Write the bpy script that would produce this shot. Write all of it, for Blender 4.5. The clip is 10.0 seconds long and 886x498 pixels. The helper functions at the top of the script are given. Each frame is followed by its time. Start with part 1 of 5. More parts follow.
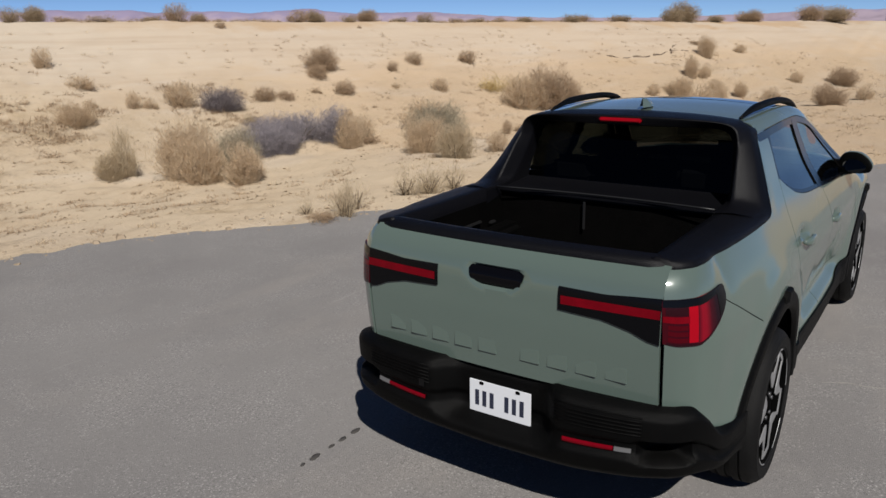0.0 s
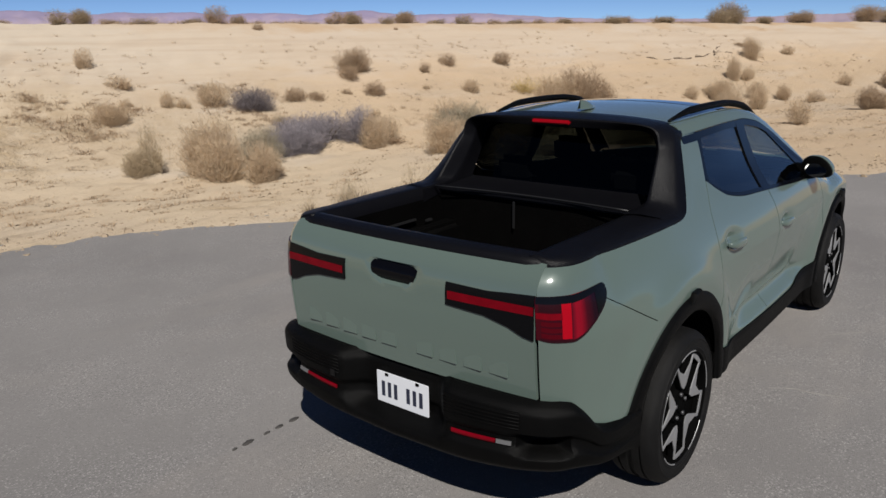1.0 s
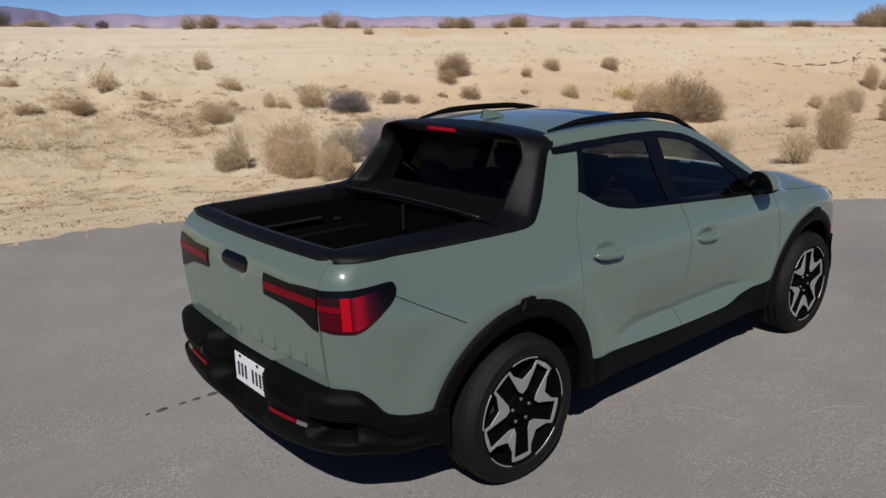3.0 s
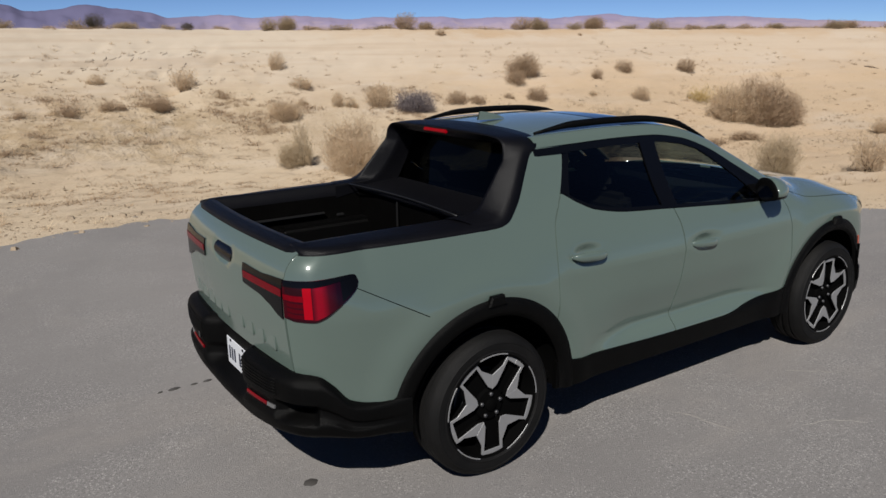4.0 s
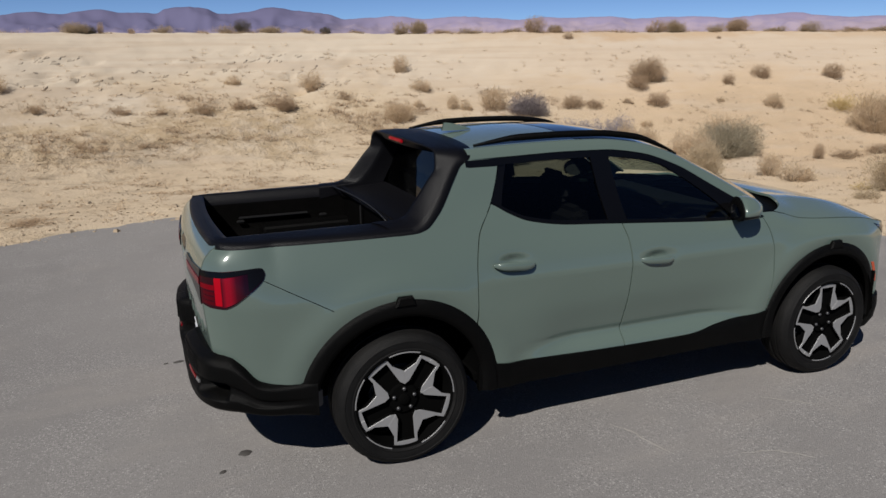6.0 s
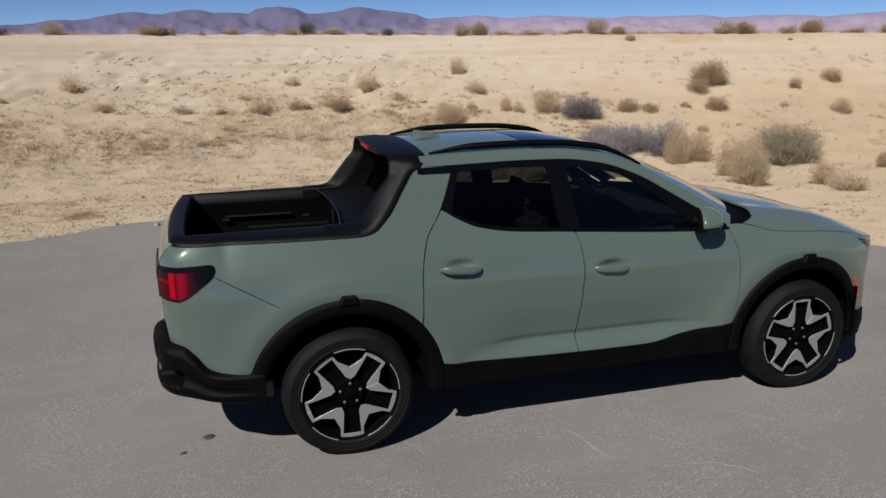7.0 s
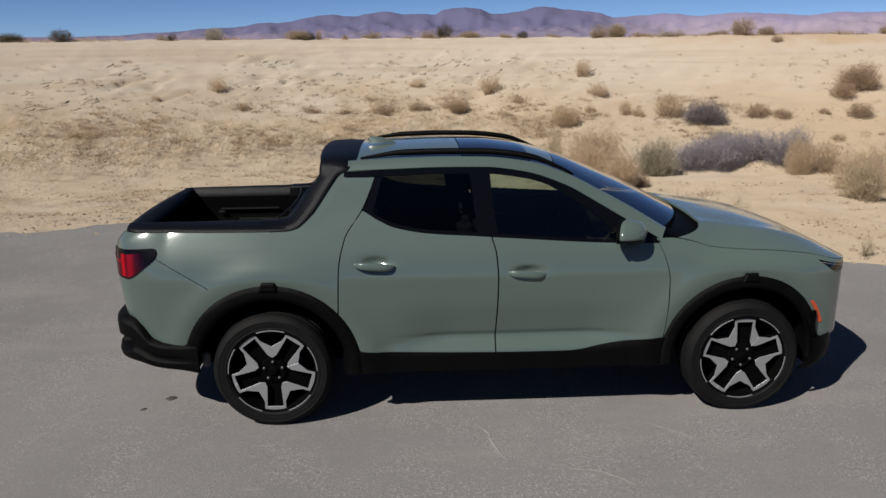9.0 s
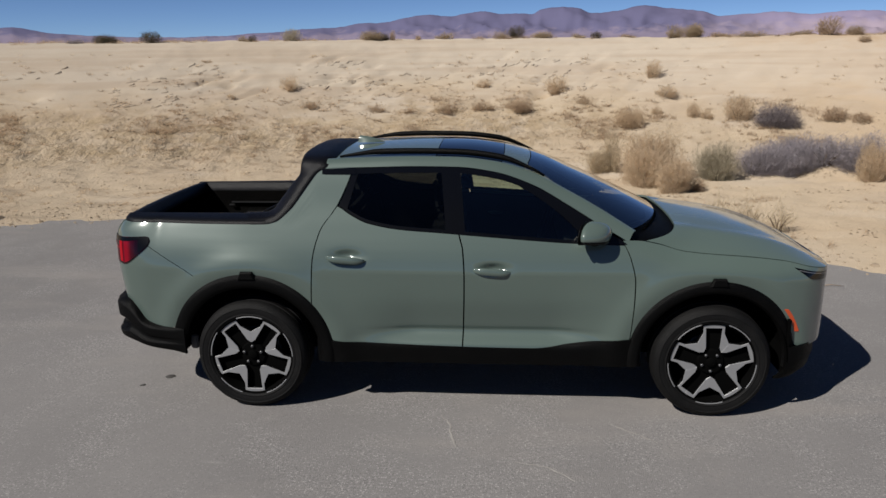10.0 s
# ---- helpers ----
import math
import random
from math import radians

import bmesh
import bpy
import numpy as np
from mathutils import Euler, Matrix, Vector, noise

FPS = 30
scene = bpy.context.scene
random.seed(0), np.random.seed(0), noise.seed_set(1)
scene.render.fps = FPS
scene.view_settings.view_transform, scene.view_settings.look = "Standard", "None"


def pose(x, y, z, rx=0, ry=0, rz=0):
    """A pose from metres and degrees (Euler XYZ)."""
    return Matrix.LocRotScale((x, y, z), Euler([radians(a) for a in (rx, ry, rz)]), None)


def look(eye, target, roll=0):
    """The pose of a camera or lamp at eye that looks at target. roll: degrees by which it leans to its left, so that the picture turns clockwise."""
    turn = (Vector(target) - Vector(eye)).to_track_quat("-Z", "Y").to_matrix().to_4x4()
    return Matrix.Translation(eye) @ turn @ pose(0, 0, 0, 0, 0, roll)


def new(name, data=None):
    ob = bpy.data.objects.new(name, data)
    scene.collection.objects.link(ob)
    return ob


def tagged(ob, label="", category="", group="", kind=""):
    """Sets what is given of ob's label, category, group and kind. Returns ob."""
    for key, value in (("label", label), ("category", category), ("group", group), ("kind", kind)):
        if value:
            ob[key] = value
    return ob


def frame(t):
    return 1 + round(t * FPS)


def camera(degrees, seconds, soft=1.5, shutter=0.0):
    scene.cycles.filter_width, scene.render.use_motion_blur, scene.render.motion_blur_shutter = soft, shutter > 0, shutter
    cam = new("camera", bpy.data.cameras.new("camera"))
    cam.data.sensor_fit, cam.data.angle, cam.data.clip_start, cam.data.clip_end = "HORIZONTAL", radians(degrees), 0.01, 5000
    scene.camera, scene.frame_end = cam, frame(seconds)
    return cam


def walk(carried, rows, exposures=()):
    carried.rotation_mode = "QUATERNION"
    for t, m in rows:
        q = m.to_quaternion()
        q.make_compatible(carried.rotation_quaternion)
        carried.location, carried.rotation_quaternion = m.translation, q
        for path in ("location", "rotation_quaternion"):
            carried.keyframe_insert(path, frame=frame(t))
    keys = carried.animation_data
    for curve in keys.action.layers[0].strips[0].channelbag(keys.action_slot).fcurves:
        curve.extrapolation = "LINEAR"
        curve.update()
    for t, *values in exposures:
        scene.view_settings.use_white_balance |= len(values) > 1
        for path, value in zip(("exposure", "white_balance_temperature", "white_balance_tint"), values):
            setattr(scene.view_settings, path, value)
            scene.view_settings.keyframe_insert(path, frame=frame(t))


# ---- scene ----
cam = camera(60.5, 10.0)

PATH = [
    (0, (-3.556, -1.513, 2.089), (-1.972, -0.419, 1.55), -1.0),
    (0.5, (-3.418, -1.793, 2.086), (-1.871, -0.645, 1.549), -1.1),
    (1, (-3.27, -2.095, 2.087), (-1.764, -0.892, 1.553), -1.0),
    (1.5, (-3.066, -2.431, 2.094), (-1.609, -1.167, 1.563), -1.0),
    (2, (-2.854, -2.727, 2.103), (-1.451, -1.404, 1.575), -1.0),
    (2.5, (-2.652, -3.001, 2.106), (-1.319, -1.605, 1.581), -0.9),
    (4, (-2.137, -3.666, 2.119), (-1.056, -2.066, 1.602), -0.7),
    (4.5, (-1.957, -3.869, 2.125), (-0.963, -2.212, 1.609), -0.7),
    (5, (-1.737, -4.069, 2.141), (-0.832, -2.361, 1.626), -0.6),
    (5.5, (-1.479, -4.255, 2.163), (-0.663, -2.502, 1.65), -0.6),
    (7, (-0.574, -4.836, 2.253), (-0.042, -2.977, 1.741), -0.5),
    (7.5, (-0.24, -5.007, 2.282), (0.189, -3.121, 1.771), -0.5),
    (8, (0.105, -5.152, 2.308), (0.424, -3.245, 1.799), -0.7),
    (8.5, (0.48, -5.277, 2.321), (0.685, -3.354, 1.812), -0.7),
    (9, (0.869, -5.398, 2.321), (0.959, -3.466, 1.813), -0.7),
    (9.5, (1.264, -5.497, 2.34), (1.237, -3.563, 1.831), -0.7),
    (10, (1.641, -5.561, 2.336), (1.494, -3.632, 1.83), -0.7),
]
walk(cam, [(t, look(eye, target, roll)) for t, eye, target, roll in PATH])

# ---- world, sun and exposure ----
SUN_WAY = Vector((0.762, 0.757, -1.0)).normalized()
SUN_UP = math.asin(-SUN_WAY.z)
world = bpy.data.worlds.new("sky")
scene.world = world
world.use_nodes = True
wn = world.node_tree.nodes
sky = wn.new("ShaderNodeTexSky")
sky.sky_type = "NISHITA"
sky.sun_disc = False
sky.sun_elevation = SUN_UP
sky.sun_rotation = math.atan2(-SUN_WAY.x, -SUN_WAY.y)
sky.altitude = 1500
sky.air_density, sky.dust_density, sky.ozone_density = 0.45, 0.0, 3.5
wn["Background"].inputs["Strength"].default_value = 0.05
clear = wn.new("ShaderNodeMix")
clear.data_type, clear.blend_type = "RGBA", "MULTIPLY"
clear.inputs["Factor"].default_value = 1.0
clear.inputs["B"].default_value = (0.86, 0.945, 1.07, 1)
world.node_tree.links.new(sky.outputs[0], clear.inputs["A"])
world.node_tree.links.new(clear.outputs["Result"], wn["Background"].inputs["Color"])
sun = new("sun", bpy.data.lights.new("sun", "SUN"))
sun.data.energy, sun.data.angle, sun.data.color = 5.0, radians(0.5), (1.0, 0.96, 0.90)
sun.matrix_world = look((0, 0, 30), Vector((0, 0, 30)) + SUN_WAY)
scene.view_settings.exposure = 0.55


# ---- materials ----
def mat(name, base, rough=0.6, metal=0.0, vary=0.0, scale=4.0, tint=None, bump=0.0, bump_scale=60.0, coat=0.0, spec=0.5, fine=0.0):
    """A principled material; vary mixes base with tint by two scales of noise, bump gives fine relief."""
    m = bpy.data.materials.new(name)
    m.use_nodes = True
    nt = m.node_tree
    b = nt.nodes["Principled BSDF"]
    b.inputs["Base Color"].default_value = (*base, 1)
    b.inputs["Roughness"].default_value = rough
    b.inputs["Metallic"].default_value = metal
    b.inputs["Coat Weight"].default_value = coat
    b.inputs["Coat Roughness"].default_value = 0.12
    b.inputs["Specular IOR Level"].default_value = spec
    co = nt.nodes.new("ShaderNodeTexCoord")
    if vary:
        n1, n2 = nt.nodes.new("ShaderNodeTexNoise"), nt.nodes.new("ShaderNodeTexNoise")
        n1.inputs["Scale"].default_value, n1.inputs["Detail"].default_value = scale, 6
        n2.inputs["Scale"].default_value, n2.inputs["Detail"].default_value = scale * 14, 4
        nt.links.new(co.outputs["Object"], n1.inputs["Vector"])
        nt.links.new(co.outputs["Object"], n2.inputs["Vector"])
        add = nt.nodes.new("ShaderNodeMath")
        add.operation = "MULTIPLY_ADD"
        nt.links.new(n2.outputs["Fac"], add.inputs[0])
        add.inputs[1].default_value = fine or 0.4
        nt.links.new(n1.outputs["Fac"], add.inputs[2])
        ramp = nt.nodes.new("ShaderNodeMapRange")
        ramp.inputs["From Min"].default_value, ramp.inputs["From Max"].default_value = 0.4 + 0.3 * (fine or 0.4), 0.62 + 0.7 * (fine or 0.4)
        ramp.inputs["To Max"].default_value = vary
        nt.links.new(add.outputs[0], ramp.inputs["Value"])
        mix = nt.nodes.new("ShaderNodeMix")
        mix.data_type = "RGBA"
        mix.inputs["A"].default_value = (*base, 1)
        mix.inputs["B"].default_value = (*(tint or [c * 0.5 for c in base]), 1)
        nt.links.new(ramp.outputs[0], mix.inputs["Factor"])
        nt.links.new(mix.outputs["Result"], b.inputs["Base Color"])
    if bump:
        n3 = nt.nodes.new("ShaderNodeTexNoise")
        n3.inputs["Scale"].default_value, n3.inputs["Detail"].default_value = bump_scale, 5
        nt.links.new(co.outputs["Object"], n3.inputs["Vector"])
        bp = nt.nodes.new("ShaderNodeBump")
        bp.inputs["Strength"].default_value, bp.inputs["Distance"].default_value = bump, 0.02
        nt.links.new(n3.outputs["Fac"], bp.inputs["Height"])
        nt.links.new(bp.outputs[0], b.inputs["Normal"])
    return m


def pane_material(name, through_colour, mirror=0.06, bend=4.0):
    """Tinted glazing in one thin sheet: lets tinted light through and mirrors at a slant."""
    m = bpy.data.materials.new(name)
    m.use_nodes = True
    nt = m.node_tree
    nt.nodes.remove(nt.nodes["Principled BSDF"])
    tr, gl, lw, pw, ma, mx = (nt.nodes.new(k) for k in ("ShaderNodeBsdfTransparent", "ShaderNodeBsdfGlossy", "ShaderNodeLayerWeight", "ShaderNodeMath", "ShaderNodeMath", "ShaderNodeMixShader"))
    tr.inputs["Color"].default_value = (*through_colour, 1)
    gl.inputs["Roughness"].default_value = 0.02
    pw.operation, ma.operation = "POWER", "MULTIPLY_ADD"
    pw.inputs[1].default_value, ma.inputs[1].default_value, ma.inputs[2].default_value = bend, 0.9, mirror
    nt.links.new(lw.outputs["Facing"], pw.inputs[0])
    nt.links.new(pw.outputs[0], ma.inputs[0])
    nt.links.new(ma.outputs[0], mx.inputs[0])
    nt.links.new(tr.outputs[0], mx.inputs[1])
    nt.links.new(gl.outputs[0], mx.inputs[2])
    nt.links.new(mx.outputs[0], nt.nodes["Material Output"].inputs["Surface"])
    return m


PAINT = mat("sage_paint", (0.0635, 0.0865, 0.0755), 0.45, 0.08, vary=0.15, scale=1.3, tint=(0.0700, 0.0940, 0.0815), spec=0.12, coat=1.0, bump=0.02, bump_scale=900)
PAINT.node_tree.nodes["Principled BSDF"].inputs["Diffuse Roughness"].default_value = 0.5
PAINT.node_tree.nodes["Principled BSDF"].inputs["Coat IOR"].default_value = 1.62
PAINT.node_tree.nodes["Principled BSDF"].inputs["Coat Roughness"].default_value = 0.10
SEAM = mat("seam_dark", (0.0015, 0.0015, 0.0015), 0.9, spec=0.02)
PLASTIC = mat("black_plastic", (0.000826, 0.000826, 0.000826), 0.5, vary=0.6, scale=9, tint=(0.00177, 0.001652, 0.001534), spec=0.07, bump=0.25, bump_scale=700)
CAP = mat("bed_cap_plastic", (0.0018, 0.0018, 0.0026), 0.44, vary=0.5, scale=7, tint=(0.0028, 0.0028, 0.0036), spec=0.13, bump=0.2, bump_scale=600)
LINER = mat("bed_liner", (0.000649, 0.00059, 0.00059), 0.7, vary=0.6, scale=8, tint=(0.001475, 0.001298, 0.00118), spec=0.03, bump=0.4, bump_scale=300)
GLOSS = mat("gloss_black", (0.00177, 0.00177, 0.002065), 0.14, coat=0.0, spec=0.28)
ROOFGLASS = mat("roof_glass", (0.002, 0.002, 0.003), 0.03, spec=0.6)
LAMPBLACK = mat("lamp_black", (0.001475, 0.001475, 0.002065), 0.22, spec=0.16)
RUBBER = mat("tyre_rubber", (0.0036, 0.0036, 0.0037), 0.6, vary=0.7, scale=8, tint=(0.0072, 0.0068, 0.0066), spec=0.10, bump=0.3, bump_scale=250)
ALLOY = mat("machined_alloy", (0.2478, 0.2478, 0.2507), 0.5, 0.55, vary=0.3, scale=20, tint=(0.2124, 0.2124, 0.2183))
DARKMETAL = mat("dark_metal", (0.0649, 0.0649, 0.06785), 0.45, 0.6)
BEDMETAL = mat("dull_bed_metal", (0.010, 0.010, 0.0105), 0.5, 0.4)
RED = mat("red_lens", (0.110, 0.0008, 0.0045), 0.18, coat=0.0, spec=0.10, vary=0.6, scale=14, tint=(0.060, 0.0005, 0.0025))
BRIGHTRED = mat("bright_red_lens", (0.22, 0.0015, 0.007), 0.2, coat=0.0, spec=0.08, vary=0.5, scale=16, tint=(0.19, 0.0012, 0.005))
# the inner reflector's bright core and its fall-off are put into the lens colour
LENS = mat("reflection_graded_lens", (0.06, 0.001, 0.004), 0.16, coat=0.04, spec=0.12)
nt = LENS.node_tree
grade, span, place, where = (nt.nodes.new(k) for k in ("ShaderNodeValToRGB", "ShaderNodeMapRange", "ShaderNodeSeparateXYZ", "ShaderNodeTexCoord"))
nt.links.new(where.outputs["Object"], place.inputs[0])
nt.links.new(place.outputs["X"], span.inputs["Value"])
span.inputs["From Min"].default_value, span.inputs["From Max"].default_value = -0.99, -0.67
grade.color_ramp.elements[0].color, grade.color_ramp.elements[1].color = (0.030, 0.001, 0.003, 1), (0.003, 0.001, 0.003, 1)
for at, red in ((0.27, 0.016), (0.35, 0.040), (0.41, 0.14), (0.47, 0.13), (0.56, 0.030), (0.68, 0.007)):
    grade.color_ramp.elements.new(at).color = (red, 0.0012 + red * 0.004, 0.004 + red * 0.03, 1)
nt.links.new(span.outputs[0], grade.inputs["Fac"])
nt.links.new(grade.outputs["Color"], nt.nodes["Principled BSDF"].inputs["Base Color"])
DARKRED = mat("dark_red_lens", (0.0118, 0.000708, 0.002655), 0.14, coat=0.1, spec=0.2)
MIDRED = mat("mid_red_lens", (0.040, 0.0006, 0.003), 0.16, coat=0.0, spec=0.12)
AMBER = mat("amber_lens", (0.42, 0.055, 0.012), 0.25, coat=0.5)
CLEAR = mat("clear_lens", (0.0826, 0.0826, 0.08555), 0.2, coat=0.5)
WHITE = mat("plate_white", (0.4602, 0.472, 0.4956), 0.4)
INK = mat("plate_ink", (0.0118, 0.01475, 0.0295), 0.5)
CLOTH = mat("seat_cloth", (0.00472, 0.00472, 0.00472), 0.9, vary=0.5, scale=10, tint=(0.00826, 0.00767, 0.00708), spec=0.15)
MIRROR = mat("mirror_silver", (0.42, 0.43, 0.42), 0.03, 1.0)
# paler than the seat cloth: light on the head restraints put into the colour
LIT_HEADREST = mat("lit_headrest_cloth", (0.022, 0.022, 0.023), 0.9, vary=0.5, scale=12, tint=(0.016, 0.016, 0.017), spec=0.1)
GLASS = pane_material("tinted_glass", (0.58, 0.67, 0.61))
DARKGLASS = pane_material("privacy_glass", (0.17, 0.185, 0.178), 0.024, 3.0)
REARGLASS = pane_material("rear_glass", (0.034, 0.037, 0.035), 0.010, 5.0)
CLEARGLASS = pane_material("windscreen_glass", (0.50, 0.57, 0.54), 0.10, 2.2)


# ---- building helpers ----
def crv(*pts):
    """A smooth curve through points (x, y): no overshoot, flat past its ends."""
    xs, ys = np.array([p[0] for p in pts], float), np.array([p[1] for p in pts], float)
    d = np.diff(ys) / np.diff(xs)
    g = np.zeros(len(xs))
    g[0], g[-1] = d[0], d[-1]
    for k in range(1, len(xs) - 1):
        if d[k - 1] * d[k] > 0:
            g[k] = 2 * d[k - 1] * d[k] / (d[k - 1] + d[k])

    px, py, pg, last = [float(v) for v in xs], [float(v) for v in ys], [float(v) for v in g], len(xs) - 2

    def f(x):
        if isinstance(x, np.ndarray):
            return np.array([f(float(v)) for v in x])
        x = min(max(x, px[0]), px[-1])
        k = 0
        while k < last and x > px[k + 1]:
            k += 1
        h = px[k + 1] - px[k]
        t = (x - px[k]) / h
        a, b = t * t, t * t * t
        return (2 * b - 3 * a + 1) * py[k] + (b - 2 * a + t) * h * pg[k] + (3 * a - 2 * b) * py[k + 1] + (b - a) * h * pg[k + 1]

    return f


def mesh_of(verts, faces, smooth=True):
    bm = bmesh.new()
    vs = [bm.verts.new(v) for v in verts]
    for f in faces:
        try:
            bm.faces.new([vs[k] for k in f]).smooth = smooth
        except ValueError:
            pass
    return bm


def part(name, bm, material, parent=None, label=""):
    """Links a bmesh as one mesh object under a thing or a part."""
    me = bpy.data.meshes.new(name)
    bm.to_mesh(me)
    bm.free()
    me.materials.append(material)
    ob = new(name, me)
    ob.parent = parent
    if label:
        ob["label"] = label
    return ob


def thing(name, label, category, group="", kind="", at=(0, 0, 0)):
    ob = new(name)
    ob.location = at
    ob.empty_display_size = 0.1
    return tagged(ob, label, category, group, kind)


def sheet(P, th=0.0, inside=(1.4, 0, 0.7)):
    """A smooth skin through the grid P (rows, columns, xyz), th thick towards the point inside."""
    P = np.asarray(P, float)
    m, n = P.shape[:2]
    quads = [(i * n + j, i * n + j + 1, (i + 1) * n + j + 1, (i + 1) * n + j) for i in range(m - 1) for j in range(n - 1)]
    if not th:
        bm = mesh_of(P.reshape(-1, 3), quads)
        bmesh.ops.recalc_face_normals(bm, faces=bm.faces)
        return bm
    N = np.cross(np.gradient(P, axis=0), np.gradient(P, axis=1))
    N /= np.linalg.norm(N, axis=2, keepdims=True) + 1e-12
    if np.sum(N * (P - np.array(inside))) < 0:
        N = -N
    Q = P - th * N
    k = m * n
    rim = [(0, j) for j in range(n)] + [(i, n - 1) for i in range(1, m)] + [(m - 1, j) for j in range(n - 2, -1, -1)] + [(i, 0) for i in range(m - 2, 0, -1)]
    faces = quads + [tuple(k + v for v in reversed(q)) for q in quads]
    ids = [i * n + j for i, j in rim]
    faces += [(a, b, k + b, k + a) for a, b in zip(ids, ids[1:] + ids[:1])]
    bm = mesh_of(np.concatenate([P.reshape(-1, 3), Q.reshape(-1, 3)]), faces)
    bmesh.ops.recalc_face_normals(bm, faces=bm.faces)
    for e in bm.edges:
        if len(e.link_faces) == 2 and e.calc_face_angle(0) > 0.7:
            e.smooth = False
    return bm


def box(sx, sy, sz, at=(0, 0, 0), bevel=0.01, turn=None, segments=2):
    bm = bmesh.new()
    bmesh.ops.create_cube(bm, size=1)
    bmesh.ops.scale(bm, vec=(sx, sy, sz), verts=bm.verts)
    if bevel:
        bmesh.ops.bevel(bm, geom=bm.edges[:], offset=bevel, segments=segments, affect="EDGES")
    if turn is not None:
        bmesh.ops.transform(bm, matrix=turn, verts=bm.verts)
    bmesh.ops.translate(bm, vec=at, verts=bm.verts)
    for f in bm.faces:
        f.smooth = True
    for e in bm.edges:
        if len(e.link_faces) == 2 and e.calc_face_angle(0) > 0.6:
            e.smooth = False
    return bm


def tube(path, radius, sides=8, flat=1.0):
    """A closed bar along a path; radius may vary along it."""
    path = [Vector(p) for p in path]
    rings = []
    for k, p in enumerate(path):
        way = (path[min(k + 1, len(path) - 1)] - path[max(k - 1, 0)]).normalized()
        side = way.cross(Vector((0, 0, 1)))
        side = side.normalized() if side.length > 1e-4 else Vector((1, 0, 0))
        up = side.cross(way)
        r = float(radius[k] if isinstance(radius, (list, tuple)) else radius)
        rings.append([p + r * (math.cos(a) * side * flat + math.sin(a) * up) for a in (2 * math.pi * s / sides for s in range(sides))])
    verts = [v for ring in rings for v in ring]
    faces = [(i * sides + j, i * sides + (j + 1) % sides, (i + 1) * sides + (j + 1) % sides, (i + 1) * sides + j) for i in range(len(path) - 1) for j in range(sides)]
    faces += [tuple(range(sides)), tuple((len(path) - 1) * sides + j for j in range(sides))]
    bm = mesh_of(verts, faces)
    bmesh.ops.recalc_face_normals(bm, faces=bm.faces)
    return bm


def lathe(profile, steps=64, sharp=0.6):
    """Turns (radius, y) pairs round the y axis."""
    n = len(profile)
    verts = [(r * math.cos(a), y, r * math.sin(a)) for a in (2 * math.pi * s / steps for s in range(steps)) for r, y in profile]
    faces = [(i * n + j, i * n + j + 1, (i + 1) % steps * n + j + 1, (i + 1) % steps * n + j) for i in range(steps) for j in range(n - 1)]
    bm = mesh_of(verts, faces)
    bmesh.ops.remove_doubles(bm, verts=bm.verts, dist=1e-5)
    bmesh.ops.recalc_face_normals(bm, faces=bm.faces)
    for e in bm.edges:
        if len(e.link_faces) == 2 and e.calc_face_angle(0) > sharp:
            e.smooth = False
    return bm


def slab(outline, y0, y1, bevel=0.0):
    """An outline in (x, z) pushed out from y0 to y1."""
    bm = bmesh.new()
    f = bm.faces.new([bm.verts.new((x, y0, z)) for x, z in outline])
    out = bmesh.ops.extrude_face_region(bm, geom=[f])
    bmesh.ops.translate(bm, vec=(0, y1 - y0, 0), verts=[v for v in out["geom"] if isinstance(v, bmesh.types.BMVert)])
    bmesh.ops.recalc_face_normals(bm, faces=bm.faces)
    if bevel:
        bmesh.ops.bevel(bm, geom=[e for e in bm.edges if abs(e.verts[0].co.y - y1) < 1e-6 and abs(e.verts[1].co.y - y1) < 1e-6], offset=bevel, segments=1, affect="EDGES")
    return bm


# ---- the ground ----
edge_y = crv((-400, -190), (-60, -18), (-30, -4.5), (-14, 1.6), (-8, 3.7), (-4.5, 4.75), (-3.0, 5.3), (-1.8, 5.95), (-0.4, 6.15), (0.5, 6.1), (1.5, 5.7), (2.8, 4.75), (3.7, 4.3), (5.6, 2.65), (8.6, 0.7), (12, -1.6), (20, -7), (60, -34), (400, -260))
foot_y = crv((-400, -150), (-60, 0), (-20, 9.2), (-6, 13.2), (-3.7, 14.0), (0, 15.1), (3, 15.4), (6.5, 15.1), (12, 13.4), (18, 12.3), (40, 4), (100, -25), (400, -200))
rise = crv((-14, 0), (-9, -0.10), (-7, -0.20), (-5.6, -0.20), (-4.4, -0.02), (-3.4, 0.28), (-2.4, 0.62), (-1.2, 1.03), (0, 1.46), (1.8, 2.12), (3.0, 2.56), (3.7, 2.70), (5, 2.74), (30, 2.6), (120, 1.6), (400, 0.5))


def hum(x, y, size, seed=0):
    return noise.noise(Vector((x / size + seed * 17.3, y / size - seed * 9.1, seed * 3.7)))


